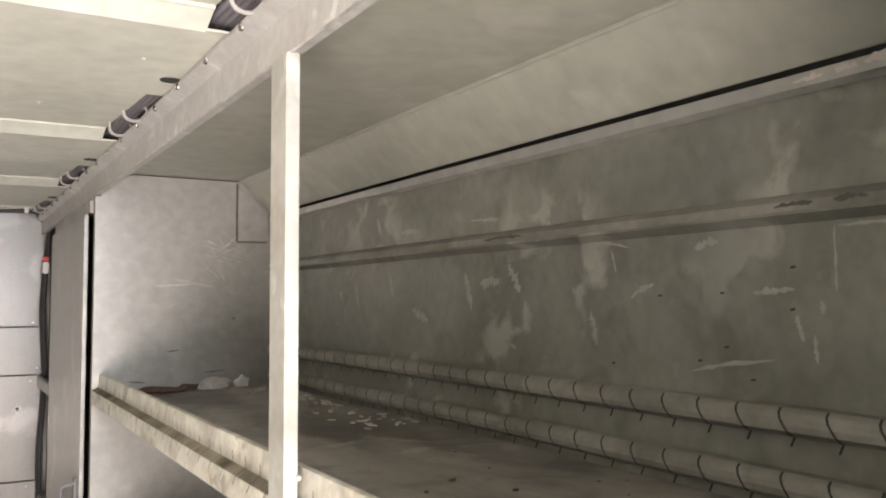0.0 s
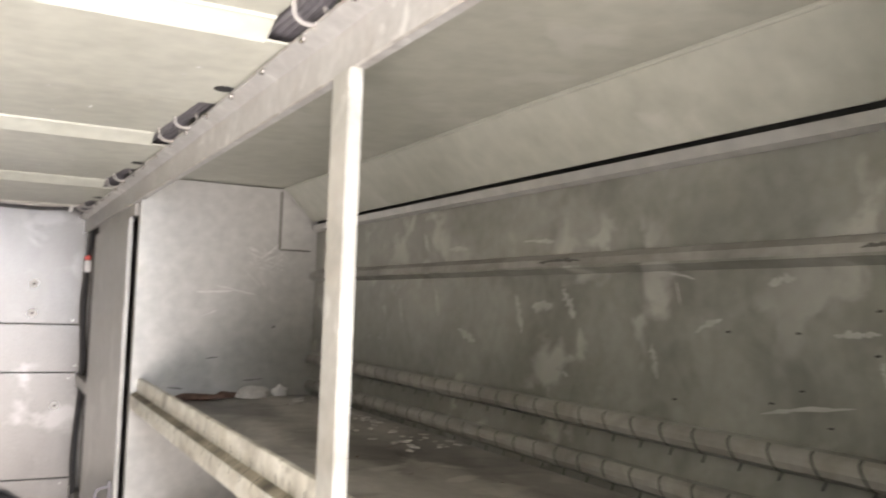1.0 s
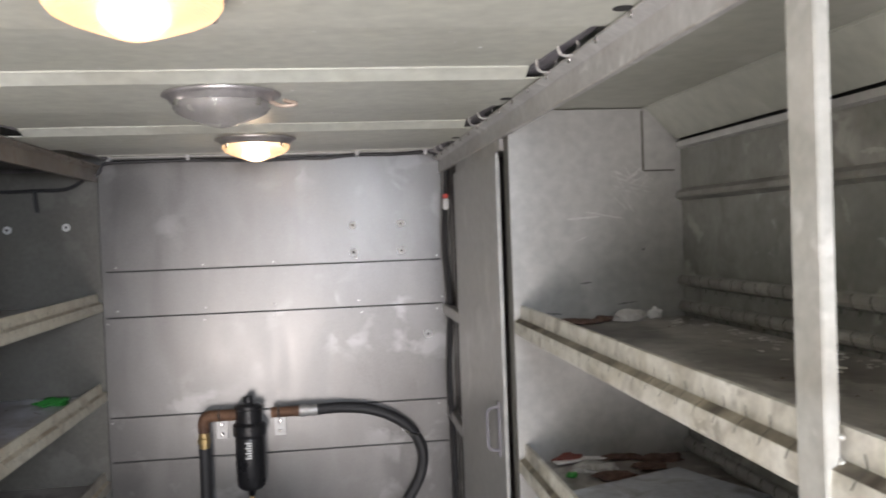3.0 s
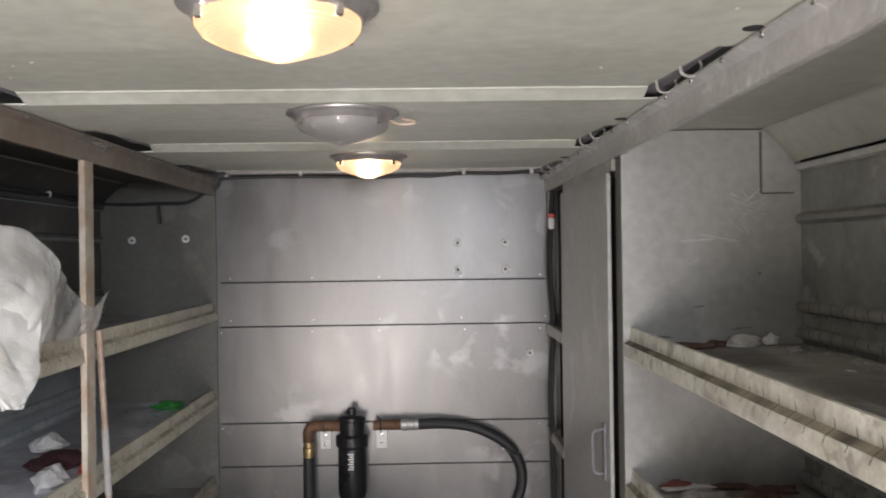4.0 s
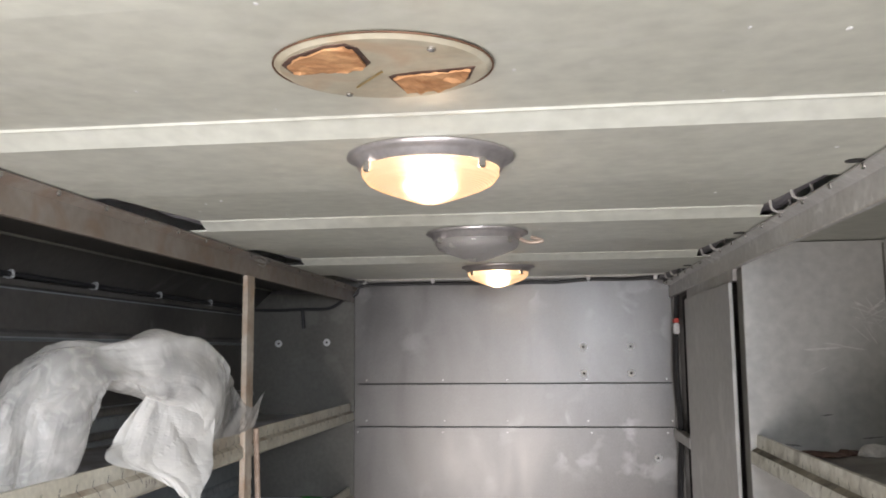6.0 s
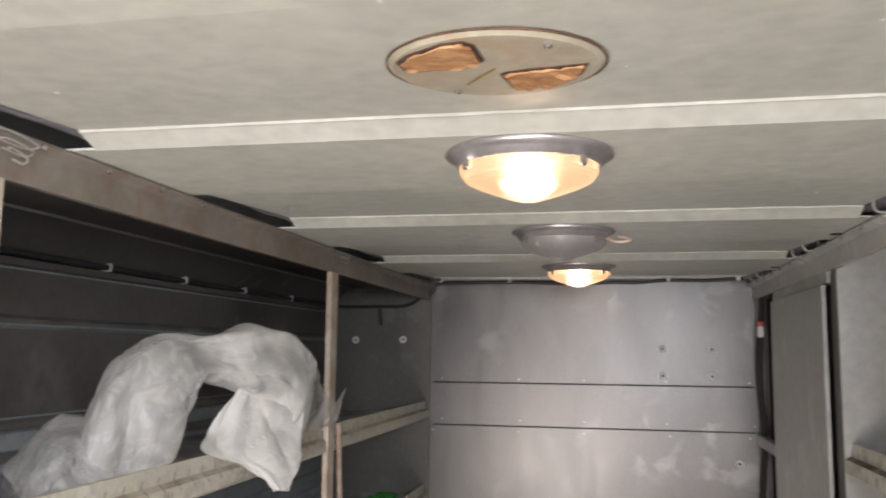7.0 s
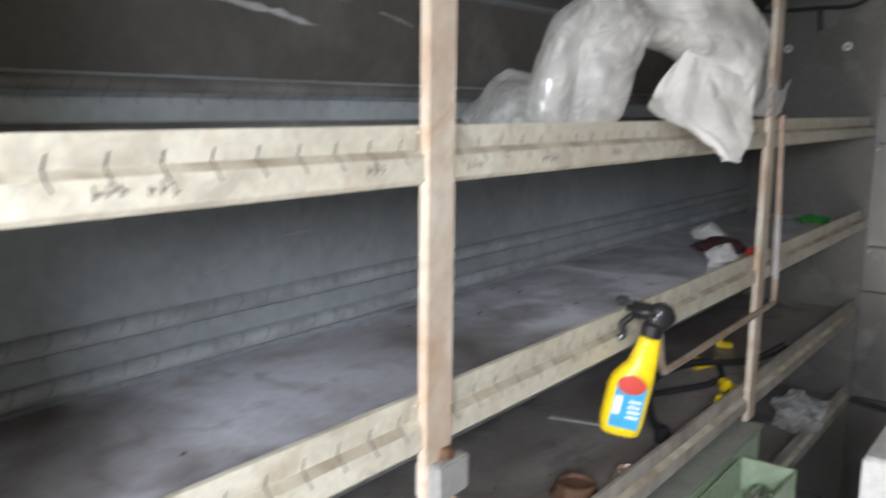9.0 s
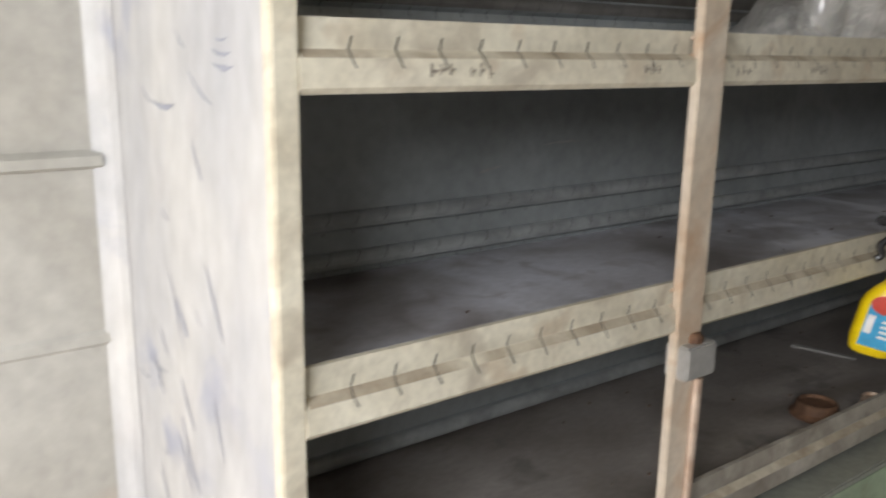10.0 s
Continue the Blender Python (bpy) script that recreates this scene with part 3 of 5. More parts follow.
part("patch_gap", box(0.952, 1.028, PLATE_Y - 0.0045, PLATE_Y - 0.0005, 1.7615, 1.7645), SHADE_OLIVE, locker)
# dark colour stands for the recess's shade
part("post", box(XR + 0.014, XR + 0.03, PLATE_Y + 0.011, PLATE_Y + 0.125, 0, 1.861, 0.003), SHADE_OLIVE, locker, "recessed post coloured dark for the shade in its recess")
part("front_frame", box(XR + 0.006, XR + 0.02, PLATE_Y + 0.126, 3.60, 1.832, 1.861), STEEL, locker)
door = part("door", box(XR - 0.004, XR + 0.005, 2.856, 3.593, 0.12, 1.829, 0.003), PLATE, locker, "flat grey sheet-metal door")
h = tube([(XR - 0.005, 2.925, 1.175), (XR - 0.034, 2.925, 1.165), (XR - 0.036, 2.922, 1.12), (XR - 0.034, 2.92, 1.07), (XR - 0.005, 2.92, 1.06)], 0.004)
box(XR - 0.009, XR - 0.004, 2.908, 2.938, 1.045, 1.19, 0.002, h)
part("handle", h, CABLE, door, "dark pull handle")
for zz in (1.34, 0.95, 0.55):
    part("ladder_bar", box(XR - 0.004, XR + 0.02, 3.60, 3.985, zz - 0.02, zz + 0.02, 0.003), STEEL, locker)
part("corner_post", box(XR + 0.008, XR + 0.025, 3.93, 3.985, 0, 1.861, 0.003), STEEL, locker)
part("back_sheet", box(XR + 0.05, XR + 0.06, 3.60, 3.99, 0, 1.86), DARK, locker)
cable = thing("cable_bundle", (XR, 3.8, 0), "dark cables hanging down beside the bulkhead corner", "cable")
for k, dy in enumerate((0.0, 0.03, 0.055)):
    part("cable", tube([(XR + 0.015, 3.88 + dy * .6, 1.86), (XR + 0.0, 3.86 + dy, 1.6), (XR + 0.012, 3.88 + dy, 1.35), (XR - 0.004, 3.85 + dy, 1.1), (XR + 0.006, 3.87 + dy, 0.8), (XR + 0.004, 3.87 + dy, 0.3)], 0.007, 8), RUBBER, cable)
part("connector", box(XR - 0.008, XR + 0.012, 3.83, 3.87, 1.715, 1.755, 0.004), PAPER, cable, "small white connector")
part("connector_cap", box(XR - 0.009, XR + 0.011, 3.832, 3.868, 1.756, 1.772, 0.003), RED, cable, "small red cap")

# ---- lamps ----
def lamp(y, lit):
    t = thing("ceiling_lamp", (0, y, LOW), "round ceiling lamp with a prismatic glass dome, lit warm" if lit else "round ceiling lamp with a clear prismatic glass dome, unlit", "ceiling lamp", "round ceiling lamps")
    part("rim", lathe([(0.113, 0.0), (0.114, -0.004), (0.107, -0.007), (0.101, -0.010), (0.098, -0.018), (0.094, -0.019), (0.090, -0.018), (0.088, -0.004)], (0, y, LOW - 0.001), 48, cap=False), RIM, t, "dull nickel rim", True)
    part("dome", lathe([(0.094, -0.016), (0.0935, -0.028), (0.086, -0.038), (0.072, -0.045), (0.050, -0.053), (0.030, -0.060), (0.014, -0.065), (0.003, -0.066)], (0, y, LOW), 48, cap=False), GLASS_LIT if lit else GLASS, t, "ribbed prismatic glass dome", True)
    bowl = [(0.090, -0.004), (0.04, -0.003), (0.001, -0.003)] if lit else [(0.091, -0.006), (0.088, -0.024), (0.070, -0.036), (0.040, -0.046), (0.016, -0.054), (0.002, -0.056)]
    part("reflector", lathe(bowl, (0, y, LOW), 40, cap=False), CHROME if lit else SILVER, t, "" if lit else "bright silvered bowl behind the glass", True)
    if lit:
        part("bulb", lathe([(0.004, -0.010), (0.018, -0.015), (0.026, -0.026), (0.020, -0.038), (0.004, -0.044)], (0, y, LOW), 16), BULB, t, "glowing bulb", True)
    for a in (40, 140, 220, 320):
        part("clip", lathe([(0.005, 0), (0.005, -0.012), (0.003, -0.014)], (0.098 * math.cos(radians(a)), y + 0.098 * math.sin(radians(a)), LOW - 0.018), 8), CHROME, t)
    return t


lamp(1.714, True)
lamp(2.467, False)
lamp(3.241, True)

# ---- ceiling hatch, cables in the voids ----
HY, HZ = 1.362, LOW + (HIGH - LOW) * (1.362 - RIB0 - FLAT) / (PERIOD - FLAT)
TILT_H = math.atan2(HIGH - LOW, PERIOD - FLAT)
hatch = thing("ceiling_hatch", (0.004, HY, HZ), "round cream cover plate with two torn openings showing orange foam", "hatch")


def on_slope(bm):
    """Lays a mesh that was built round the origin under the sloping sheet at the hatch."""
    bmesh.ops.transform(bm, matrix=Matrix.Translation((0.004, HY, HZ - 0.001)) @ Matrix.Rotation(TILT_H, 4, "X"), verts=bm.verts)
    return bm


HATCHMAT = material("stained_cream_cover", (0.50, 0.47, 0.36), (0.40, 0.34, 0.24), (0.58, 0.55, 0.45), 0.5, 0.0, 60, 14, 0.1, stain=0.7, rust=0.5, rust_color=(0.45, 0.25, 0.13))
part("cover", on_slope(lathe([(0.104, 0.0), (0.1035, -0.0015), (0.098, -0.0050), (0.090, -0.0055), (0.001, -0.0055)], (0, 0, 0), 56)), HATCHMAT, hatch, smooth=False)
part("edge_ring", on_slope(lathe([(0.104, -0.0006), (0.1055, -0.0006), (0.1055, -0.002), (0.104, -0.002), (0.104, -0.0006)], (0, 0, 0), 56, cap=False)), IRON, hatch, "thin rusty edge ring")


def slab(outline, z0, z1, grow=0.0):
    """A flat piece of a given outline, grown or shrunk about its middle."""
    cx, cy = sum(p[0] for p in outline) / len(outline), sum(p[1] for p in outline) / len(outline)
    return extrude_z([(x + (x - cx) * grow, y + (y - cy) * grow) for x, y in outline], z0, z1)


TORN = (((-0.084, -0.014), (-0.050, -0.016), (-0.017, -0.020), (-0.008, -0.034), (-0.010, -0.076), (-0.018, -0.088), (-0.036, -0.086), (-0.072, -0.060), (-0.086, -0.040)),
        ((0.004, 0.016), (0.010, 0.066), (0.036, 0.066), (0.058, 0.060), (0.077, 0.034), (0.086, -0.004), (0.062, 0.000), (0.031, 0.004), (0.010, 0.010)))
for outline in TORN:
    op = part("opening", on_slope(slab(outline, -0.0062, -0.0052, 0.06)), DIRT, hatch, "dark torn slot")
    fo = slab(outline, -0.0082, -0.0060, -0.06)
    bmesh.ops.triangulate(fo, faces=fo.faces)
    bmesh.ops.subdivide_edges(fo, edges=fo.edges, cuts=4, use_grid_fill=True)
    for v in fo.verts:
        v.co.z -= 0.004 * abs(noise.noise(v.co * 120)) + 0.002 * abs(noise.noise(v.co * 300))
    part("foam", on_slope(fo), FOAM, op, "orange insulation foam")
part("splinter", on_slope(tube([(0.0, -0.01, -0.008), (-0.03, 0.018, -0.014)], 0.0012, 5, smooth=0)), BRASS, hatch)
for px, py in ((-0.07, -0.05), (0.055, -0.066), (-0.05, 0.07)):
    part("screw", on_slope(bolt_head((px, py, -0.0055), 0.004, "Z", -0.003)), CHROME, hatch)

for k in range(-1, 5):
    y0 = RIB0 + PERIOD * k + FLAT
    y1 = y0 + PERIOD - FLAT
    if y0 < 0.2 or y1 > END + 0.05:
        continue
    for s in (1, -1):
        loom = thing("cable_loom", (s * 0.60, (y0 + y1) / 2, 1.93), "tied grey cables lying in the ceiling void", "cable", "cable looms")
        for j in range(4 if s > 0 else 2):
            xx = s * (0.588 + 0.009 * j)
            part("cable", tube([(xx, y0 - 0.15, 1.940 + 0.004 * (j % 2)), (xx + 0.004, y0 + 0.1, 1.945), (xx - 0.003, y0 + 0.25, 1.935 + 0.003 * j), (xx + 0.003, y1 - 0.05, 1.94), (xx, y1 + 0.2, 1.942)], 0.0055, 8), CABLE, loom)
        if s > 0:
            for ty in (y0 + 0.16, y0 + 0.30):
                part("cable_tie", tube([(0.575, ty, 1.945), (0.578, ty + 0.004, 1.918), (0.598, ty + 0.012, 1.914), (0.616, ty + 0.02, 1.93), (0.60, ty + 0.01, 1.955)], 0.0026, 6), TIE, loom, "pale cable tie")
            b = lathe([(0.014, 0.0), (0.014, -0.0012), (0.001, -0.0012)], (0.592, y0 - 0.10, LOW - 0.0004), 18)
            part("grommet_hole", b, DARK, loom, "dark cable hole")

# small dents and spatter on the ceiling sheet
spat = bmesh.new()
rnd = random.Random(4)
for _ in range(70):
    px, py = rnd.uniform(-0.55, 0.55), rnd.uniform(0.9, 3.0)
    ph = (py - RIB0) % PERIOD
    pz = LOW if ph < FLAT else LOW + (HIGH - LOW) * (ph - FLAT) / (PERIOD - FLAT)
    bmesh.ops.create_icosphere(spat, subdivisions=1, radius=rnd.uniform(0.0015, 0.004), matrix=Matrix.Translation((px, py, pz)) @ Matrix.Diagonal((1, 1.5, 0.3, 1)))
tagged(link_mesh("paint_spatter", spat, PAPER), "pale paint specks on the ceiling sheet", "paint specks", "", "stuff")

# ---- bulkhead fittings ----
for bx, bz in ((0.286, 1.671), (0.468, 1.671), (0.286, 1.568), (0.468, 1.568), (0.558, 1.245), (-0.748, 1.699), (-0.951, 1.696)):
    wsh = thing("eyelet", (bx, END - 0.002, bz), "white ring eyelet with a dark hole in the bulkhead", "eyelet", "bulkhead eyelets")
    part("ring", lathe([(0.015, 0.0), (0.0145, -0.003), (0.006, -0.0045), (0.0045, 0.0)], (bx, END - 0.002, bz), 18, axis="Y", cap=False), PAPER, wsh)
    part("hole", lathe([(0.0050, -0.001), (0.0048, -0.0016), (0.0005, -0.0016)], (bx, END - 0.002, bz), 12, axis="Y"), DARK, wsh)
rnd = random.Random(2)
for bx in (-0.60, -0.28, -0.02, 0.30, 0.60):
    for bz in (1.385, 1.545, 1.34, 0.975):
        part("rivet", bolt_head((bx + rnd.uniform(-.02, .02), END - 0.001, bz), 0.0035, "Y", -0.002), STEEL, wall_front)

topcable = thing("bulkhead_cable", (0, END - 0.02, 1.945), "black cable clipped along the top of the bulkhead", "cable")
part("cable", tube([(-0.66, 3.97, 1.870), (-0.62, 3.975, 1.893), (-0.596, 3.972, 1.924), (-0.45, 3.972, 1.929), (-0.295, 3.972, 1.930), (-0.15, 3.972, 1.926), (-0.02, 3.972, 1.923),
                    (0.10, 3.972, 1.928), (0.19, 3.972, 1.926), (0.31, 3.972, 1.936), (0.45, 3.972, 1.934), (0.58, 3.972, 1.940), (0.61, 3.972, 1.925), (0.632, 3.97, 1.89), (0.636, 3.95, 1.85)], 0.0062, 8), RUBBER, topcable)
part("conduit", tube([(-0.615, 3.987, 1.947), (0.615, 3.987, 1.947)], 0.009, 10, smooth=0), STEEL, topcable, "pale metal conduit")
for bx in (-0.585, -0.305, 0.0, 0.312, 0.57):
    part("clip", box(bx - 0.007, bx + 0.007, 3.962, 3.992, 1.930, 1.957, 0.003), PAPER, topcable, "white cable clip")
lc = thing("wall_cable", (-1.05, 2.5, 1.837), "black cable clipped high along the outer wall", "cable")
part("cable", tube([(-1.045, 0.9, 1.838), (-1.045, 1.6, 1.840), (-1.045, 2.4, 1.838), (-1.045, 3.2, 1.836), (-1.045, 3.9, 1.836), (-1.03, 3.975, 1.834), (-0.95, 3.98, 1.832), (-0.84, 3.98, 1.834), (-0.74, 3.98, 1.836), (-0.68, 3.975, 1.865), (-0.65, 3.97, 1.90)], 0.0065, 10), RUBBER, lc)
part("tail", tube([(-0.845, 3.978, 1.832), (-0.843, 3.978, 1.80), (-0.838, 3.976, 1.755)], 0.007, 8), RUBBER, lc)
for yy in (1.25, 1.62, 1.98, 2.36, 2.72, 3.1, 3.5):
    part("clip", box(-1.062, -1.035, yy - 0.005, yy + 0.005, 1.828, 1.849, 0.003), STEEL, lc)

# fuel filter and hoses
FX, FY = -0.120, 3.925
filt = thing("fuel_filter", (FX, FY, 0.73), "black fuel filter with pipe fittings mounted on the bulkhead", "filter")
part("bowl", lathe([(0.012, 0.695), (0.014, 0.715), (0.040, 0.722), (0.050, 0.735), (0.052, 0.76), (0.052, 0.905), (0.050, 0.92)], (FX, FY, 0), 36), BLACK, filt, smooth=True)
part("head", lathe([(0.058, 0.918), (0.060, 0.925), (0.060, 0.955), (0.054, 0.962), (0.046, 0.966), (0.046, 1.012), (0.050, 1.016), (0.050, 1.026), (0.036, 1.034), (0.016, 1.036), (0.016, 1.058), (0.010, 1.062)], (FX, FY, 0), 36), BLACK, filt, smooth=False)
part("drain_tap", lathe([(0.004, 0.672), (0.008, 0.674), (0.008, 0.696)], (FX, FY, 0), 12), BRASS, filt)
b = bmesh.new()
for k in range(7):
    box(FX - 0.012 + 0.006 * (k % 2), FX + 0.010, FY - 0.0535, FY - 0.0515, 0.895 - 0.009 * k, 0.900 - 0.009 * k, 0, b)
part("label_print", b, PAPER, filt, "small white unreadable print bars")
for bx in (-0.225, -0.013):
    br = part("bracket", box(bx - 0.02, bx + 0.02, 3.985, 3.997, 0.895, 0.985, 0.002), STEEL, filt, "grey bracket plate")
    for bz in (0.912, 0.948):
        part("bolt", bolt_head((bx, 3.985, bz), 0.007, "Y", -0.005), CHROME, br)
    part("u_bolt", tube([(bx, 3.985, 0.975), (bx, 3.93, 0.972), (bx, 3.905, 0.994), (bx, 3.93, 1.016), (bx, 3.985, 1.013)], 0.004, 6), CHROME, br)
part("pipe", tube([(0.065, FY, 0.994), (-0.04, FY, 0.994)], 0.019, 14, smooth=0), IRON, filt, "rusty iron pipe stub")
part("pipe", tube([(-0.165, FY, 0.994), (-0.245, FY, 0.994), (-0.270, FY, 0.990), (-0.282, FY, 0.972), (-0.282, FY, 0.935)], 0.021, 14, smooth=4), IRON, filt, "rusty elbow pipe")
part("fitting", lathe([(0.017, 0.87), (0.019, 0.875), (0.019, 0.895), (0.023, 0.897), (0.023, 0.915), (0.019, 0.918), (0.019, 0.938)], (-0.282, FY, 0), 16), BRASS, filt, "brass hose fitting")
part("ferrule", lathe([(0.021, 0.062), (0.023, 0.066), (0.023, 0.085), (0.020, 0.088), (0.020, 0.112), (0.022, 0.114), (0.022, 0.128)], (0, FY, 0.994), 16, axis="X"), STEEL, filt, "crimped metal hose ferrule")
part("hose", tube([(-0.282, FY, 0.88), (-0.283, FY + 0.01, 0.7), (-0.285, FY + 0.02, 0.4), (-0.27, FY + 0.01, 0.15), (-0.2, FY - 0.02, 0.03)], 0.021, 14), RUBBER, filt, "thick black rubber hose")
hose = part("hose", tube([(0.115, FY, 0.994), (0.22, FY + 0.02, 0.992), (0.33, FY + 0.03, 0.975), (0.43, FY + 0.035, 0.93), (0.49, FY + 0.04, 0.87), (0.517, FY + 0.04, 0.79), (0.50, FY + 0.04, 0.70), (0.44, FY + 0.03, 0.60), (0.36, FY + 0.02, 0.45), (0.30, FY, 0.2), (0.25, FY, 0.03)], 0.020, 14), RUBBER, filt, "thick black rubber hose bending down")
part("hose_clamp", tube([(0.452, 3.94, 0.892), (0.47, 3.928, 0.882), (0.497, 3.935, 0.875), (0.508, 3.965, 0.876)], 0.004, 6), CHROME, hose)
part("clamp_bolt", bolt_head((0.452, 3.985, 0.892), 0.009, "Y", -0.03), PAPER, hose)
floorcable = thing("low_cable", (-0.6, 3.98, 0.41), "dark cable along the foot of the bulkhead", "cable")
part("cable", tube([(-0.63, 3.985, 0.42), (-0.4, 3.985, 0.40), (0, 3.985, 0.41), (0.5, 3.985, 0.40)], 0.010, 8), RUBBER, floorcable)

# the tab hanging at the unlit lamp
tab = thing("loose_lens_tab", (0.12, 2.47, 1.89), "small brown copper tab hanging beside the lamp", "tab")
part("tab", tube([(0.085, 2.46, 1.908), (0.115, 2.45, 1.893), (0.145, 2.45, 1.896), (0.120, 2.455, 1.904)], 0.004, 8), COPPER, tab)

# ---- rear corner beside the end panel ----
for zz, dp in ((1.278, 0.016), (1.039, 0.006), (1.52, 0.016)):
    rib = extrude_y([(-1.093, zz + 0.016), (-1.093 + dp * 0.8, zz + 0.008), (-1.093 + dp, zz - 0.004), (-1.093, zz - 0.010)], REAR + 0.05, SHELF_Y0 - 0.02)
    setting("trim_rib", rib, SIDE, "dusty pressed rib on the side wall", "trim")
setting("trim_corner", extrude_z([(-1.0905, SHELF_Y0 - 0.001), (-1.0905, SHELF_Y0 - 0.030), (-1.084, SHELF_Y0 - 0.018), (-1.076, SHELF_Y0 - 0.008), (-1.062, SHELF_Y0 - 0.001)], 0.001, 1.93), WHITE, "rounded white corner bead", "trim")
# scuff arcs on the end panel
rnd = random.Random(11)
scuffs = thing("panel_scuffs", (-0.85, SHELF_Y0 - 0.001, 1.2), "dark curved rubber scuffs on the white end panel", "scuff marks", "", "stuff")
b = bmesh.new()
for k in range(26):
    cx, cz, ln, tilt = rnd.uniform(-1.05, -0.69), rnd.uniform(0.85, 1.52), rnd.uniform(0.02, 0.07), rnd.uniform(-0.9, 0.1)
    wide = 0.0022
    if k > 13:
        cx, cz, ln, tilt, wide = rnd.uniform(-1.04, -0.78), rnd.uniform(0.86, 1.20), rnd.uniform(0.025, 0.05), rnd.uniform(-2.6, -0.8), rnd.uniform(0.005, 0.011)
    if k < 5:
        cx, cz, ln, tilt, wide = ((-0.735, 1.405, 0.05, -0.05, 0.004), (-0.737, 1.418, 0.045, -0.05, 0.004), (-0.738, 1.431, 0.03, 0.0, 0.002),
                                  (-0.902, 1.358, 0.075, 0.0, 0.004), (-0.812, 1.306, 0.025, -1.6, 0.006))[k]
    pv = None
    for j in range(9):
        u = j / 8 - 0.5
        px, pz = cx + u * ln, cz + tilt * u * ln + 3.0 * u * u * ln * 0.12
        th = wide * (1 - (2 * u) ** 2) * (0.4 + rnd.random() * 0.6) + 0.0001
        pair = [b.verts.new((px, SHELF_Y0 - 0.0008, pz - th)), b.verts.new((px, SHELF_Y0 - 0.0008, pz + th))]
        if pv:
            b.faces.new((pv[0], pv[1], pair[1], pair[0]))
        pv = pair
part("scuff", b, plain("rubber_scuff", (0.29, 0.305, 0.36), 0.7), scuffs)

# pencil marks on the upper lip, unreadable
marks = thing("pencil_marks", (XL, 1.2, 1.40), "unreadable dark pencilled figures on the cream shelf lip", "writing", "", "stuff")
b = bmesh.new()
rnd = random.Random(5)
for y0, n in ((1.02, 3), (1.07, 3), (1.335, 3), (1.52, 3), (1.70, 4), (1.92, 3), (2.2, 4)):
    for k in range(n):
        yy = y0 + 0.012 * k
        zz = 1.397 + rnd.uniform(0, 0.005)
        box(XL + 0.0025, XL + 0.0032, yy, yy + rnd.uniform(0.0015, 0.003), zz, zz + rnd.uniform(0.008, 0.014), 0, b)
        box(XL + 0.0025, XL + 0.0032, yy + 0.003, yy + rnd.uniform(0.005, 0.009), zz + 0.004, zz + rnd.uniform(0.0055, 0.0075), 0, b)
part("mark", b, plain("pencil_grey", (0.30, 0.27, 0.23), 0.8), marks)

# ---- loose things on the shelves ----
def spline(pts, u, closed):
    """A point on the Catmull-Rom curve through pts, u running from 0 to 1."""
    n = len(pts)
    f = u * (n if closed else n - 1)
    i = min(int(f), n - 1 if closed else n - 2)
    t = f - i
    p0, p1, p2, p3 = (pts[k % n] if closed else pts[min(max(k, 0), n - 1)] for k in range(i - 1, i + 3))
    return 0.5 * (2 * p1 + (p2 - p0) * t + (2 * p0 - 5 * p1 + 4 * p2 - p3) * t * t + (3 * p1 - p0 - 3 * p2 + p3) * t ** 3)


def film(sections, nu, nv, amp, seed, closed=True):
    """Crumpled film through a few cross-sections: flat facets that meet in sharp random creases."""
    r = random.Random(seed)
    secs = [[Vector(p) for p in sec] for sec in sections]
    b = bmesh.new()
    rings = []
    for i in range(nu + 1):
        row = [spline([sec[k] for sec in secs], i / nu, False) for k in range(len(secs[0]))]
        rings.append([b.verts.new(spline(row, j / nv, closed)) for j in range(nv if closed else nv + 1)])
    for p, q in zip(rings, rings[1:]):
        for k in range(nv):
            m = (k + 1) % len(p)
            b.faces.new((p[k], p[m], q[m], q[k]))
    b.normal_update()
    length = sum((p[0].co - q[0].co).length for p, q in zip(rings, rings[1:]))
    width = sum((p.co - q.co).length for p, q in zip(rings[nu // 2], rings[nu // 2][1:]))
    # long creases in the sheet's own directions: along it, slanting, and a few across
    turns = [Matrix.Rotation(a + r.uniform(-0.2, 0.2), 2) for a in (0.15, -0.55, 0.9)]
    moved = []
    for i, ring in enumerate(rings):
        for j, v in enumerate(ring):
            q = Vector((i * length / nu, j * width / nv)) + 0.03 * Vector(noise.noise_vector(v.co * 8 + Vector((seed, 0, 0)))[:2])
            h = 2.0 * noise.noise(v.co * 6 + Vector((0, seed, 0)))
            for m, f, a in zip(turns, (8, 14, 24), (3.0, 2.0, 0.9)):
                e = m @ q * f
                d = noise.voronoi(Vector((e.x * 0.38, e.y, seed * 3.7)))[0]
                h += a * (0.3 - (d[1] - d[0])) * (0.7 + noise.noise(v.co * 10))
            moved.append(v.co + v.normal * h * amp)
    for v, p in zip(b.verts, moved):
        v.co = p
        if p.x < -0.612:
            p.z = max(p.z, 1.4125 if p.x < -0.655 else 1.456)
            v.co.z = p.z
    bmesh.ops.triangulate(b, faces=b.faces, quad_method="SHORT_EDGE")
    return b


bag = thing("plastic_sheet", (-0.7, 2.2, 1.412), "crumpled milky plastic film heaped in an arch over the shelf lip", "plastic sheet")
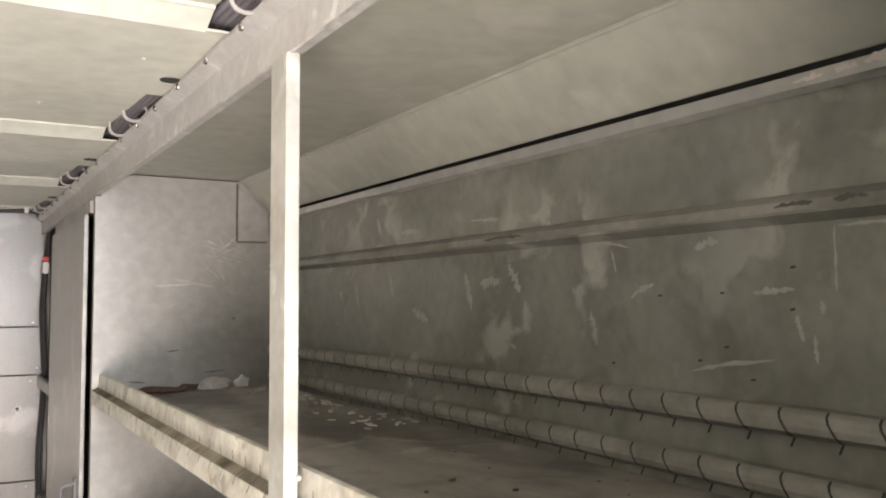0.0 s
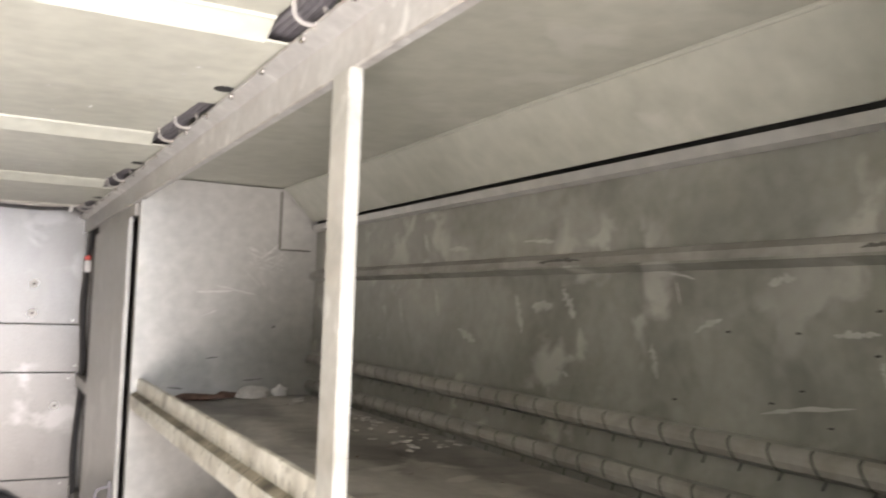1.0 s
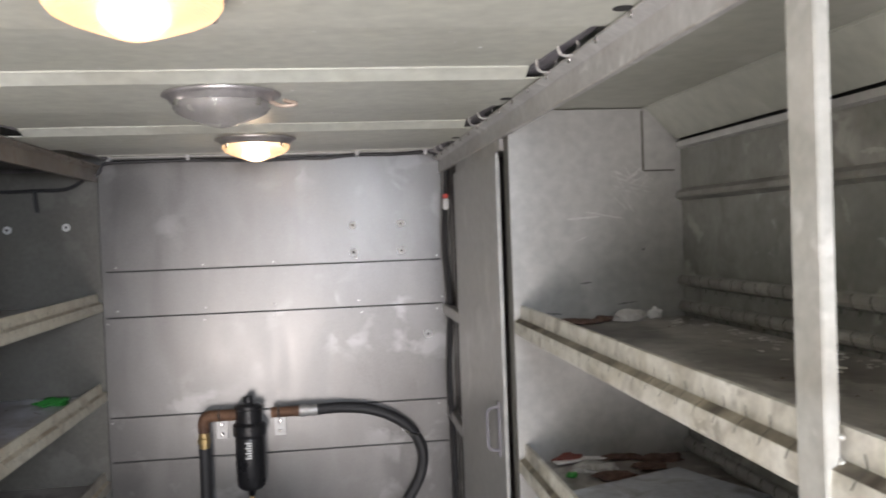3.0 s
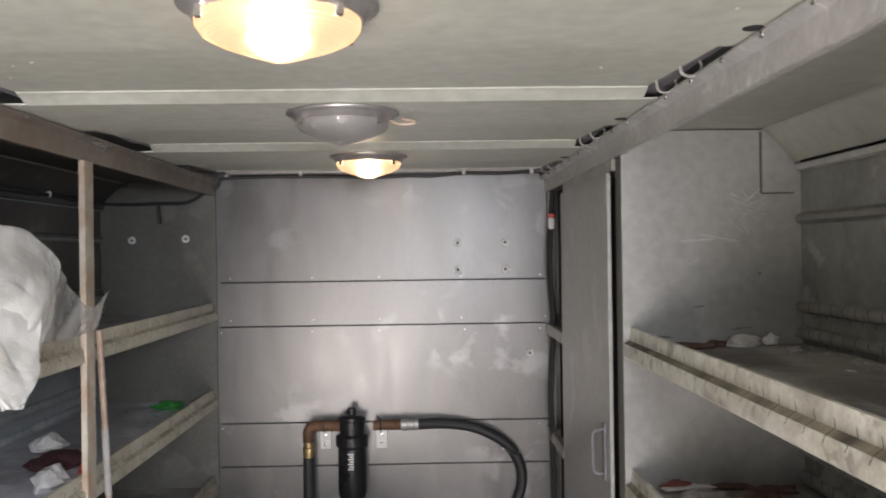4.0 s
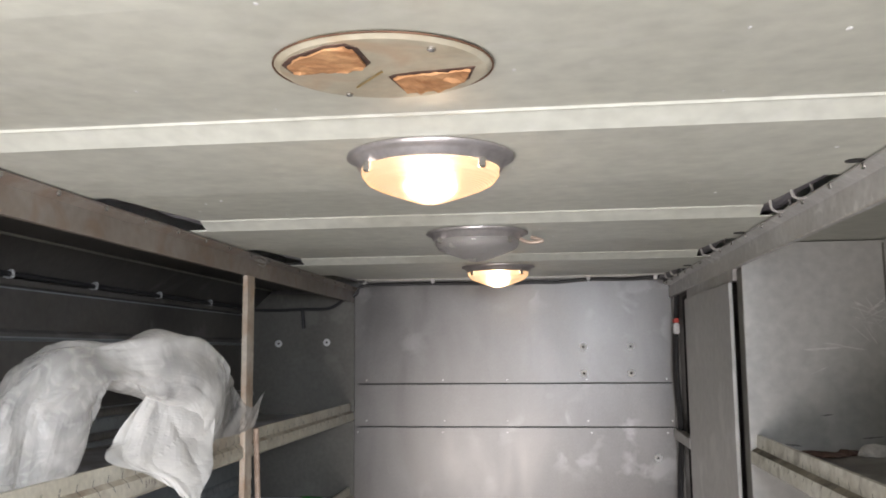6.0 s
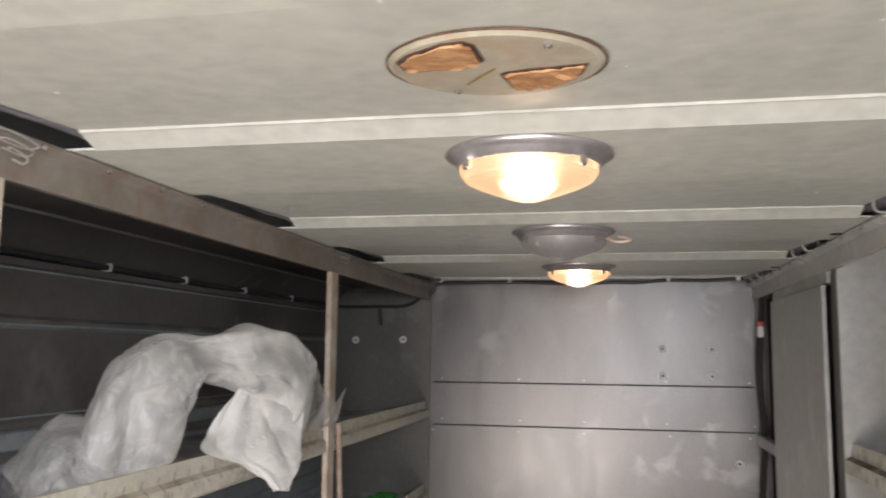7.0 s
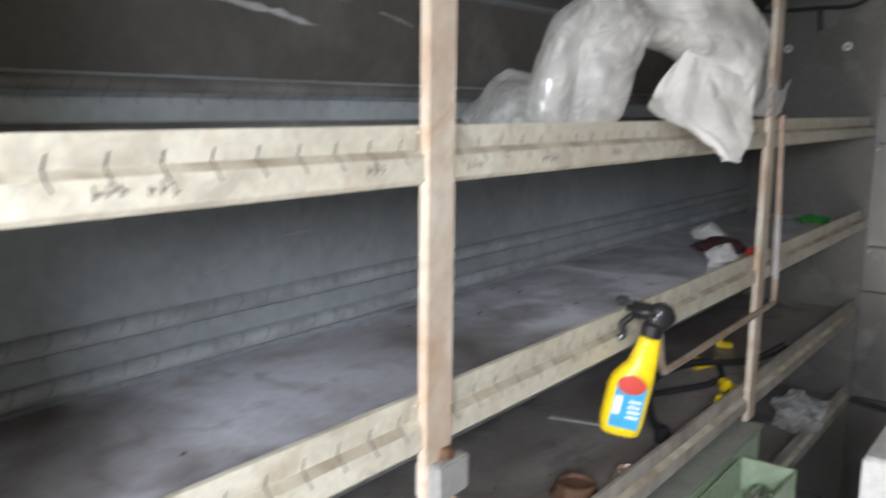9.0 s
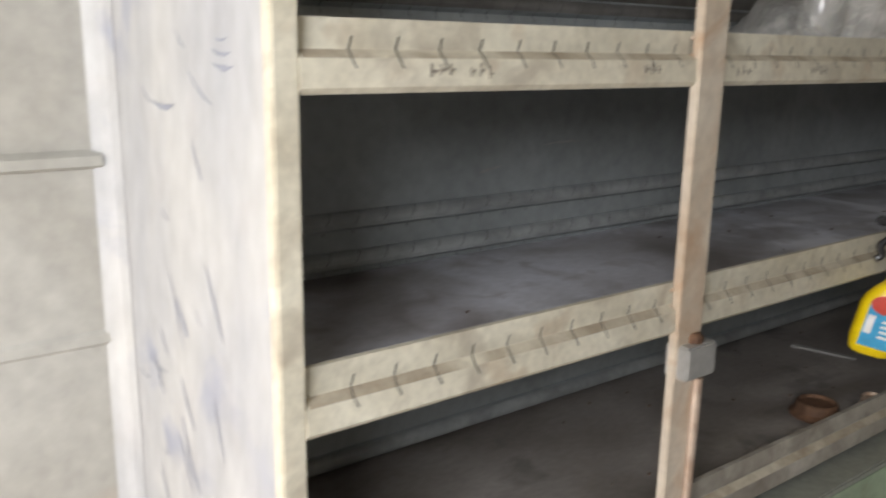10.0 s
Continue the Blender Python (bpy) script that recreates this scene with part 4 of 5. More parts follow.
# inner edge of the arch, outer edge, and how far it bulges to the front and the back
ARCH = [((-0.66, 1.99, 1.415), (-0.71, 1.79, 1.415), 0.030, 0.10), ((-0.635, 2.00, 1.53), (-0.697, 1.80, 1.545), 0.030, 0.10), ((-0.622, 2.015, 1.595), (-0.69, 1.83, 1.60), 0.028, 0.10),
        ((-0.615, 2.06, 1.603), (-0.685, 1.94, 1.66), 0.026, 0.10), ((-0.605, 2.13, 1.582), (-0.66, 2.05, 1.682), 0.026, 0.11), ((-0.59, 2.17, 1.565), (-0.60, 2.17, 1.690), 0.026, 0.12),
        ((-0.575, 2.22, 1.54), (-0.57, 2.31, 1.682), 0.026, 0.12), ((-0.56, 2.225, 1.495), (-0.54, 2.41, 1.632), 0.024, 0.10), ((-0.55, 2.19, 1.45), (-0.555, 2.40, 1.545), 0.016, 0.045),
        ((-0.537, 2.155, 1.405), (-0.54, 2.28, 1.46), 0.006, 0.012), ((-0.526, 2.135, 1.388), (-0.526, 2.185, 1.384), 0.001, 0.002)]
sections = []
for inner, outer, fore, back in ARCH:
    a, c = Vector(inner), Vector(outer)
    front, rear = Vector((fore, -0.4 * fore, 0)), Vector((-back, 0.5 * back, 0))
    sections.append([a, a.lerp(c, 0.3) + front, a.lerp(c, 0.7) + front * 0.8, c, a.lerp(c, 0.65) + rear, a.lerp(c, 0.2) + rear])
part("arch", film(sections, 90, 56, 0.0095, 1), SHEET, bag)
# whiter fold that hangs across the mouth of the arch
fold = [[(-0.602, 2.141, 1.580), (-0.59, 2.17, 1.572), (-0.570, 2.23, 1.565), (-0.545, 2.30, 1.58)], [(-0.616, 2.10, 1.542), (-0.59, 2.14, 1.54), (-0.552, 2.21, 1.535), (-0.53, 2.29, 1.54)],
        [(-0.628, 2.062, 1.503), (-0.592, 2.11, 1.512), (-0.545, 2.20, 1.495), (-0.525, 2.27, 1.49)], [(-0.606, 2.010, 1.473), (-0.582, 2.08, 1.468), (-0.540, 2.17, 1.44), (-0.518, 2.24, 1.43)],
        [(-0.560, 2.12, 1.425), (-0.548, 2.13, 1.418), (-0.528, 2.155, 1.400), (-0.512, 2.19, 1.395)], [(-0.532, 2.13, 1.393), (-0.528, 2.14, 1.388), (-0.520, 2.155, 1.384), (-0.512, 2.175, 1.382)]]
part("fold", film(fold, 40, 32, 0.0070, 2, False), FLAP, bag, "whiter fold hanging over the lip")
tail = [[(-0.662, 1.625, 1.415), (-0.72, 1.68, 1.425), (-0.80, 1.76, 1.445), (-0.88, 1.84, 1.450), (-0.77, 1.74, 1.4130)],
        [(-0.660, 1.70, 1.416), (-0.72, 1.74, 1.482), (-0.85, 1.88, 1.512), (-0.93, 1.96, 1.42), (-0.79, 1.84, 1.4130)],
        [(-0.659, 1.82, 1.416), (-0.71, 1.85, 1.505), (-0.87, 1.99, 1.532), (-0.95, 2.05, 1.42), (-0.79, 1.94, 1.4130)],
        [(-0.659, 1.93, 1.416), (-0.705, 1.96, 1.490), (-0.86, 2.06, 1.505), (-0.93, 2.10, 1.42), (-0.79, 2.02, 1.4130)],
        [(-0.660, 1.99, 1.416), (-0.72, 2.02, 1.440), (-0.86, 2.10, 1.450), (-0.92, 2.12, 1.42), (-0.79, 2.06, 1.4130)]]
part("tail", film(tail, 40, 44, 0.0090, 3), TAIL, bag, "clearer film spread over the deck")
wing = [[(-0.530, 2.38, 1.612), (-0.572, 2.55, 1.560), (-0.608, 2.72, 1.520), (-0.627, 2.905, 1.558)], [(-0.545, 2.36, 1.545), (-0.588, 2.56, 1.505), (-0.612, 2.70, 1.487), (-0.624, 2.83, 1.512)],
        [(-0.565, 2.34, 1.475), (-0.597, 2.52, 1.462), (-0.614, 2.66, 1.460), (-0.622, 2.78, 1.464)]]
part("wing", film(wing, 9, 14, 0.0060, 4, False), SHEET, bag, "corner of film sticking out past the post")

pipe = thing("copper_pipe", (-0.61, 2.80, 0.99), "bent thin copper pipe hooked beside the post", "pipe")
part("pipe", tube([(-0.612, 2.775, 1.462), (-0.612, 2.795, 1.30), (-0.612, 2.815, 1.14), (-0.614, 2.83, 1.04), (-0.614, 2.825, 1.006), (-0.612, 2.785, 0.998), (-0.608, 2.5, 0.998), (-0.602, 2.16, 0.998), (-0.600, 2.105, 1.004), (-0.600, 2.085, 1.04), (-0.600, 2.075, 1.085)], 0.0075, 10), COPPER, pipe)
part("sleeve", tube([(-0.612, 2.805, 1.22), (-0.612, 2.822, 1.06)], 0.0085, 10, smooth=0), TIE, pipe, "pale flaking sleeve")

clampb = thing("post_clamp", (-0.61, 1.465, 0.98), "small grey steel block clamped on the post with a copper tube", "clamp")
part("block", box(-0.650, -0.611, 1.442, 1.506, 0.992, 1.040, 0.003), STEEL, clampb)
part("nut", lathe([(0.014, 1.040), (0.014, 1.048), (0.010, 1.053)], (-0.630, 1.476, 0), 12), IRON, clampb)
part("tube", tube([(-0.621, 1.482, 0.988), (-0.621, 1.480, 0.80), (-0.621, 1.478, 0.35)], 0.007, 10, smooth=0), COPPER, clampb, "worn copper tube")

# spray bottle hung by its trigger on the second lip
def spray_bottle(at):
    t = thing("spray_bottle", at, "yellow trigger spray bottle with red-blue label hanging on the lip", "bottle")
    m = Matrix.Translation(at) @ Matrix.Rotation(radians(-58), 4, "Z") @ Matrix.Rotation(radians(-11), 4, "X")

    def place(b):
        bmesh.ops.transform(b, matrix=m, verts=b.verts)
        return b

    levels = [(-0.176, 0.026, 0.016, 0.002), (-0.172, 0.033, 0.022, 0.002), (-0.152, 0.037, 0.025, 0.001), (-0.090, 0.037, 0.025, 0.001), (-0.075, 0.035, 0.024, 0.003),
              (-0.058, 0.029, 0.021, 0.008), (-0.048, 0.024, 0.018, 0.012), (-0.025, 0.021, 0.016, 0.014), (-0.010, 0.019, 0.015, 0.014), (0.0, 0.016, 0.014, 0.014)]
    b = bmesh.new()
    rings = []
    for z, ry, rx, oy in levels:
        ring = []
        for k in range(28):
            a = 2 * math.pi * k / 28
            c, sn = math.cos(a), math.sin(a)
            ring.append(b.verts.new((rx * math.copysign(abs(sn) ** 0.7, sn), oy + ry * math.copysign(abs(c) ** 0.7, c), z)))
        rings.append(ring)
    for p, q in zip(rings, rings[1:]):
        for k in range(28):
            b.faces.new((p[k], p[(k + 1) % 28], q[(k + 1) % 28], q[k]))
    b.faces.new(rings[0])
    b.faces.new(rings[-1])
    body = part("body", place(b), YELLOW, t, "glossy yellow plastic", True)
    part("label", place(box(0.0252, 0.0262, -0.024, 0.026, -0.158, -0.080, 0.0)), BLUE, body, "blue label")
    lab = bmesh.new()
    bmesh.ops.create_icosphere(lab, subdivisions=2, radius=1, matrix=Matrix.Translation((0.0262, 0.0, -0.082)) @ Matrix.Diagonal((0.001, 0.025, 0.017, 1)))
    part("label_patch", place(lab), RED, body, "red label patch")
    part("label_patch", place(box(0.0262, 0.0270, -0.022, -0.010, -0.135, -0.103, 0.0)), PAPER, body, "pale label patch")
    b = bmesh.new()
    for k in range(4):
        box(0.0262, 0.0271, 0.002, 0.022, -0.112 - 0.009 * k, -0.108 - 0.009 * k, 0, b)
    part("label_print", place(b), PAPER, body, "unreadable pale print bars")
    part("collar", place(lathe([(0.017, 0.0), (0.018, 0.004), (0.018, 0.020), (0.014, 0.024)], (0, 0.014, 0), 20)), BLACK, t)
    hd = box(-0.013, 0.013, -0.036, 0.036, 0.026, 0.054, 0.009)
    bmesh.ops.create_icosphere(hd, subdivisions=2, radius=1, matrix=Matrix.Translation((0, 0.022, 0.036)) @ Matrix.Diagonal((0.015, 0.026, 0.026, 1)))
    part("head", place(hd), BLACK, t, "black trigger head", True)
    part("nozzle", place(box(-0.009, 0.009, -0.056, -0.034, 0.042, 0.058, 0.004)), BLACK, t)
    part("trigger", place(tube([(0, -0.024, 0.028), (0, -0.036, 0.010), (0, -0.030, -0.006), (0, -0.036, -0.014)], 0.006, 8)), BLACK, t)
    return t


spray_bottle((-0.585, 1.966, 1.102))


def rag(name, at, size, mat, seed, label, category="rag"):
    r = random.Random(seed)
    b = bmesh.new()
    bmesh.ops.create_icosphere(b, subdivisions=2, radius=1)
    for v in b.verts:
        k = r.uniform(0.62, 1.25)
        v.co = Vector((v.co.x * size[0] * k, v.co.y * size[1] * r.uniform(0.7, 1.25), v.co.z * size[2] * k))
    bmesh.ops.subdivide_edges(b, edges=b.edges, cuts=2, use_grid_fill=True)
    low = -size[2] * 0.5
    for v in b.verts:
        v.co += noise.noise_vector((v.co + Vector((seed, 0, 0))) * 45) * min(size) * 0.22
        v.co.z = max(v.co.z, low) - low + 0.0004
    ob = link_mesh(name, b, mat)
    ob.location = (at[0], at[1], at[2] - size[2] * 0.55)
    return tagged(ob, label, category)


D1, D2, D3 = (t - 0.043 for t in RAIL_TOPS[:3])
rag("rag", (-0.92, 3.20, D2 + 0.022), (0.045, 0.06, 0.030), CLOTH, 1, "crumpled white rag on the shelf deck")
rag("rag", (-0.74, 2.80, D2 + 0.020), (0.035, 0.06, 0.036), CLOTH, 2, "crumpled pale rag near the shelf lip")
rag("cloth", (-0.82, 3.02, D2 + 0.013), (0.07, 0.10, 0.024), plain("dark_red_cloth", (0.065, 0.02, 0.022), 0.9), 3, "dark red cloth heap on the shelf deck", "cloth")
rag("plastic_scrap", (-0.70, 2.92, D2 + 0.014), (0.022, 0.03, 0.025), RED, 4, "small red plastic scrap by the lip", "scrap")
rag("green_bag", (-0.78, 3.86, D2 + 0.010), (0.06, 0.045, 0.018), GREEN_RAG, 5, "small green plastic bag on the shelf deck", "bag")
rag("rag", (0.885, 2.67, D1 + 0.009), (0.045, 0.025, 0.017), CLOTH, 6, "crumpled white rag against the side plate")
rag("paper_scrap", (0.958, 2.695, D1 + 0.010), (0.020, 0.012, 0.018), PAPER, 7, "white paper scrap against the side plate", "paper")
rag("debris", (0.76, 2.66, D1 + 0.005), (0.07, 0.03, 0.010), DIRT, 8, "dark brown debris on the shelf deck", "debris")
rag("debris", (0.83, 2.69, D1 + 0.005), (0.03, 0.02, 0.010), DIRT, 9, "dark brown debris beside the rag", "debris")
rag("red_tool_pouch", (0.735, 2.69, D2 + 0.009), (0.035, 0.02, 0.016), plain("dull_red_cloth", (0.22, 0.07, 0.055), 0.8), 10, "dull red pouch on the lower shelf", "pouch")
pap = thing("paper_strip", (0.77, 2.68, D2), "creased white paper strip lying on the lower shelf", "paper")
b = box(0.695, 0.845, 2.672, 2.698, D2 + 0.002, D2 + 0.006)
bmesh.ops.subdivide_edges(b, edges=b.edges, cuts=6, use_grid_fill=True)
bmesh.ops.rotate(b, cent=(0.77, 2.685, D2), matrix=Matrix.Rotation(radians(14), 3, "Z"), verts=b.verts)
for v in b.verts:
    v.co.z += 0.006 * (noise.noise(v.co * 14) + 0.5)
part("sheet", b, PAPER, pap)
brd = thing("chipped_board", (0.85, 2.35, D2), "chipped blue-white painted board lying on the lower shelf", "board")
b = box(0.0, 0.295, -0.25, 0.0, D2 + 0.001, D2 + 0.022, 0.002)
bmesh.ops.transform(b, matrix=Matrix.Translation((0.660, 2.414, 0)) @ Matrix.Rotation(radians(22), 4, "Z"), verts=b.verts)
part("board", b, BLUEBOARD, brd)

rag("film_scrap", (0.775, 2.615, D2 + 0.008), (0.055, 0.045, 0.012), WRAP, 14, "crumpled clear film scrap on the lower shelf", "plastic wrap")
rag("green_scrap", (0.708, 2.572, D2 + 0.006), (0.012, 0.010, 0.008), GREEN_RAG, 15, "small green plastic scrap on the lower shelf", "scrap")
for px, py, sx, sy in ((0.86, 2.69, 0.05, 0.02), (0.95, 2.66, 0.06, 0.03), (0.80, 2.55, 0.05, 0.03), (0.90, 2.60, 0.04, 0.03)):
    rag("debris", (px, py, D2 + 0.005), (sx, sy, 0.009), DIRT, int(px * 100), "dark brown debris on the lower shelf deck", "debris")
# third shelf: coiled hose, yellow clips, rings
coil = thing("hose_coil", (-0.78, 2.75, D3), "loose black hose coiled on the lower shelf", "hose")
part("hose", tube([(-0.70, 2.38, D3 + 0.012), (-0.76, 2.45, D3 + 0.02), (-0.83, 2.62, D3 + 0.05), (-0.82, 2.85, D3 + 0.04), (-0.77, 3.02, D3 + 0.012), (-0.72, 3.12, D3 + 0.012), (-0.70, 3.30, D3 + 0.012)], 0.010, 8), RUBBER, coil)
part("hose", tube([(-0.88, 2.55, D3 + 0.010), (-0.80, 2.68, D3 + 0.012), (-0.74, 2.85, D3 + 0.010), (-0.80, 3.0, D3 + 0.010)], 0.008, 8), RUBBER, coil)
part("end_fitting", lathe([(0.016, 0.0), (0.018, 0.006), (0.018, 0.03), (0.012, 0.034)], (-0.70, 2.37, D3 + 0.001), 14), BLACK, coil)
for k, (px, py, ln, ang) in enumerate(((-0.85, 3.20, 0.05, 20), (-0.82, 2.97, 0.10, 70), (-0.70, 2.80, 0.045, 50), (-0.67, 2.66, 0.03, 10))):
    ye = thing("yellow_clip", (px, py, D3), "small yellow plastic clip on the lower shelf", "clip", "yellow clips")
    b = box(-ln / 2, ln / 2, -0.012, 0.012, 0.001, 0.018, 0.004)
    box(-ln / 2, -ln / 2 + 0.02, -0.016, 0.016, 0.012, 0.034, 0.004, b)
    bmesh.ops.transform(b, matrix=Matrix.Translation((px, py, D3)) @ Matrix.Rotation(radians(ang), 4, "Z"), verts=b.verts)
    part("clip", b, YELLOW, ye)
for k, (px, py, r, mt) in enumerate(((-0.722, 2.015, 0.038, IRON), (-0.672, 2.13, 0.022, COPPER))):
    lid = thing("rusty_cap", (px, py, D3), "rusty round cap lying on the lower shelf" if k == 0 else "small copper-coloured round cap on the lower shelf", "cap")
    part("cap", lathe([(r * 1.25, 0.001), (r * 1.3, 0.006), (r * 1.05, 0.012), (r, 0.026), (r * 0.9, 0.030), (r * 0.8, 0.024), (r * 0.01, 0.022)], (px, py, D3), 24), mt, lid, smooth=False)
for k, (px, py, ang) in enumerate(((-0.90, 2.36, 15), (-0.72, 3.25, 60))):
    st = thing("scrap_strip", (px, py, D3), "pale scrap strip lying on the lower shelf", "scrap")
    b = box(-0.07, 0.07, -0.008, 0.008, 0.001, 0.005, 0.001)
    bmesh.ops.transform(b, matrix=Matrix.Translation((px, py, D3)) @ Matrix.Rotation(radians(ang), 4, "Z"), verts=b.verts)
    part("strip", b, STEEL, st)
rnd = random.Random(8)
for shelf, zz, x0, x1, cnt in (("right", D1, 0.66, 1.02, 26), ("left", D2, -1.04, -0.68, 24), ("low", D3, -1.04, -0.68, 50)):
    b = bmesh.new()
    for _ in range(cnt):
        r = rnd.uniform(0.001, 0.0035)
        bmesh.ops.create_icosphere(b, subdivisions=1, radius=r, matrix=Matrix.Translation((rnd.uniform(x0, x1), rnd.uniform(1.2, 3.9 if x0 < 0 else 2.7), zz + r * 0.3)) @ Matrix.Rotation(rnd.uniform(0, 3), 4, "Z") @ Matrix.Diagonal((1.6, 1, 0.5, 1)))
    tagged(link_mesh("grit", b, DIRT), "dark grit and crumbs scattered on the shelf deck", "grit", "", "stuff")

# ---- boxes low in the aisle ----
chest = thing("steel_chest", (-0.56, 2.3, 0), "grey-green steel chest standing against the lower shelf", "chest")
part("body", box(-0.690, -0.600, 1.70, 2.755, 0.001, 0.690, 0.004), GREEN, chest)
part("lid", box(-0.695, -0.596, 1.695, 2.760, 0.690, 0.704, 0.003), plain("worn_olive_grey", (0.30, 0.31, 0.27), 0.55), chest, "worn olive-grey lid")
gb = thing("open_green_box", (-0.52, 2.48, 0), "open pale green steel box holding small scraps", "box")
x0, x1, y0, y1, zt = -0.588, -0.465, 2.28, 2.575, 0.682
part("bottom", box(x0, x1, y0, y1, 0.001, 0.02), GREEN, gb)
for nm, q in (("side", (x0, x0 + 0.004, y0, y1)), ("side", (x1 - 0.004, x1, y0, y1)), ("side", (x0, x1, y0, y0 + 0.004)), ("side", (x0, x1, y1 - 0.004, y1)), ):
    part(nm, box(*q, 0.02, zt, 0.0015), GREEN, gb)
part("tray", box(x0 + 0.005, x1 - 0.005, y0 + 0.005, y1 - 0.005, 0.60, 0.605), GREEN, gb)
rag("crumpled_foil", (-0.52, 2.50, 0.605 + 0.02), (0.035, 0.05, 0.030), CHROME, 12, "crumpled bright foil inside the green box", "foil")
wb = thing("white_carton", (-0.25, 2.85, 0), "plain white carton standing in the aisle", "carton")
part("carton", box(-0.355, 0.02, 2.69, 3.02, 0.001, 0.70, 0.004), PAPER, wb)
part("flap", box(-0.352, 0.017, 2.70, 3.01, 0.701, 0.704, 0.001), PAPER, wb)
clear = rag("clear_wrap", (-0.70, 3.55, 0.47 - 0.043 + 0.05), (0.09, 0.12, 0.07), WRAP, 13, "crumpled clear plastic wrap on the lowest shelf", "plastic wrap")

# pale scuffs and scratches on the outer walls
rnd = random.Random(21)


def strokes(name, x, s, spec, mat, label):
    b = bmesh.new()
    for y0, z0, y1, z1, w in spec:
        pv = None
        n = 14
        along = Vector((0, y1 - y0, z1 - z0)).normalized()
        across = Vector((0, -along.z, along.y))
        for j in range(n + 1):
            u = j / n
            th = w * (1 - (2 * u - 1) ** 4) * rnd.uniform(0.25, 1.0) + 0.0002
            mid = Vector((x - s * 0.0007, y0 + (y1 - y0) * u, z0 + (z1 - z0) * u)) + across * (rnd.uniform(-0.3, 0.3) * w + 0.02 * math.sin(3 * u) * (y1 - y0))
            pair = [b.verts.new(mid - across * th), b.verts.new(mid + across * th)]
            if pv:
                b.faces.new((pv[0], pv[1], pair[1], pair[0]))
            pv = pair
    return tagged(link_mesh(name, b, mat), label, "scuff marks", "", "stuff")


CHALK_R = plain("pale_scuff", (0.38, 0.375, 0.35), 0.7)
CHALK_L = plain("pale_smear", (0.42, 0.41, 0.40), 0.6)
strokes("wall_scuffs", WR, 1, [(1.19, 1.624, 1.24, 1.621, 0.004), (1.215, 1.554, 1.327, 1.536, 0.0025), (1.182, 1.573, 1.19, 1.599, 0.004), (1.167, 1.553, 1.17, 1.581, 0.003),
                               (1.483, 1.558, 1.494, 1.601, 0.006), (1.381, 1.634, 1.422, 1.617, 0.005), (1.421, 1.678, 1.496, 1.689, 0.0018), (1.445, 1.647, 1.454, 1.677, 0.0018),
                               (1.701, 1.645, 1.756, 1.639, 0.010), (1.649, 1.627, 1.679, 1.668, 0.012), (1.283, 1.678, 1.318, 1.671, 0.006), (1.159, 1.600, 1.161, 1.613, 0.004),
                               (1.473, 1.657, 1.497, 1.647, 0.0025), (1.659, 1.546, 1.69, 1.556, 0.005), (1.78, 1.60, 1.80, 1.66, 0.008), (1.92, 1.58, 1.98, 1.60, 0.008), (2.05, 1.62, 2.07, 1.67, 0.008),
                               (2.20, 1.60, 2.22, 1.65, 0.007), (2.10, 1.735, 2.12, 1.775, 0.007), (2.24, 1.73, 2.26, 1.78, 0.006), (1.95, 1.735, 2.02, 1.738, 0.005), (1.7, 1.735, 1.78, 1.74, 0.004)],
        CHALK_R, "pale scuffs on the dull grey outer wall")
strokes("seam_chips", WR - 0.003, 1, [(1.143, 1.62, 1.1435, 1.684, 0.0018), (1.06, 1.6815, 1.14, 1.6815, 0.0018)], CHALK_R, "chipped pale paint along the lapped sheet's edge")
strokes("wall_pits", WR, 1, [(yy - 0.004, zz, yy + 0.003, zz - 0.001, 0.0016) for yy, zz in ((1.372, 1.62), (1.28, 1.622), (1.313, 1.549), (1.276, 1.565), (1.243, 1.533), (1.192, 1.646), (1.453, 1.538), (1.194, 1.605))]
        , plain("dark_pit", (0.04, 0.038, 0.035), 0.8), "small dark pits in the outer wall's paint")
strokes("bead_stains", WR - 0.0155, 1, [(1.10, 1.706, 1.135, 1.706, 0.004), (1.155, 1.705, 1.20, 1.704, 0.003), (1.62, 1.705, 1.72, 1.704, 0.003)], plain("dark_bead_stain", (0.10, 0.095, 0.085), 0.7), "dark stains on the rolled bead")
strokes("wall_smears", WL + 0.0022, -1, [(1.40, 1.635, 1.70, 1.602, 0.007), (1.52, 1.66, 1.78, 1.648, 0.003), (1.85, 1.64, 1.95, 1.62, 0.003), (1.45, 1.22, 1.50, 1.228, 0.003), (1.6, 1.26, 1.7, 1.262, 0.002)],
        CHALK_L, "long pale smears on the outer wall")

def plate_strokes(name, spec, mat, label):
    """Thin rubbed marks on the locker's side plate: x, z, length, slant, width."""
    b = bmesh.new()
    for x0, z0, ln, slant, w in spec:
        pv = None
        for j in range(9):
            u = j / 8 - 0.5
            th = w * (1 - (2 * u) ** 4) * rnd.uniform(0.3, 1.0) + 0.0002
            px, pz = x0 + u * ln * math.cos(slant), z0 + u * ln * math.sin(slant) + rnd.uniform(-0.3, 0.3) * w
            pair = [b.verts.new((px - th * math.sin(slant), PLATE_Y - 0.0008, pz + th * math.cos(slant))), b.verts.new((px + th * math.sin(slant), PLATE_Y - 0.0008, pz - th * math.cos(slant)))]
            if pv:
                b.faces.new((pv[0], pv[1], pair[1], pair[0]))
            pv = pair
    return tagged(link_mesh(name, b, mat), label, "scuff marks", "", "stuff")


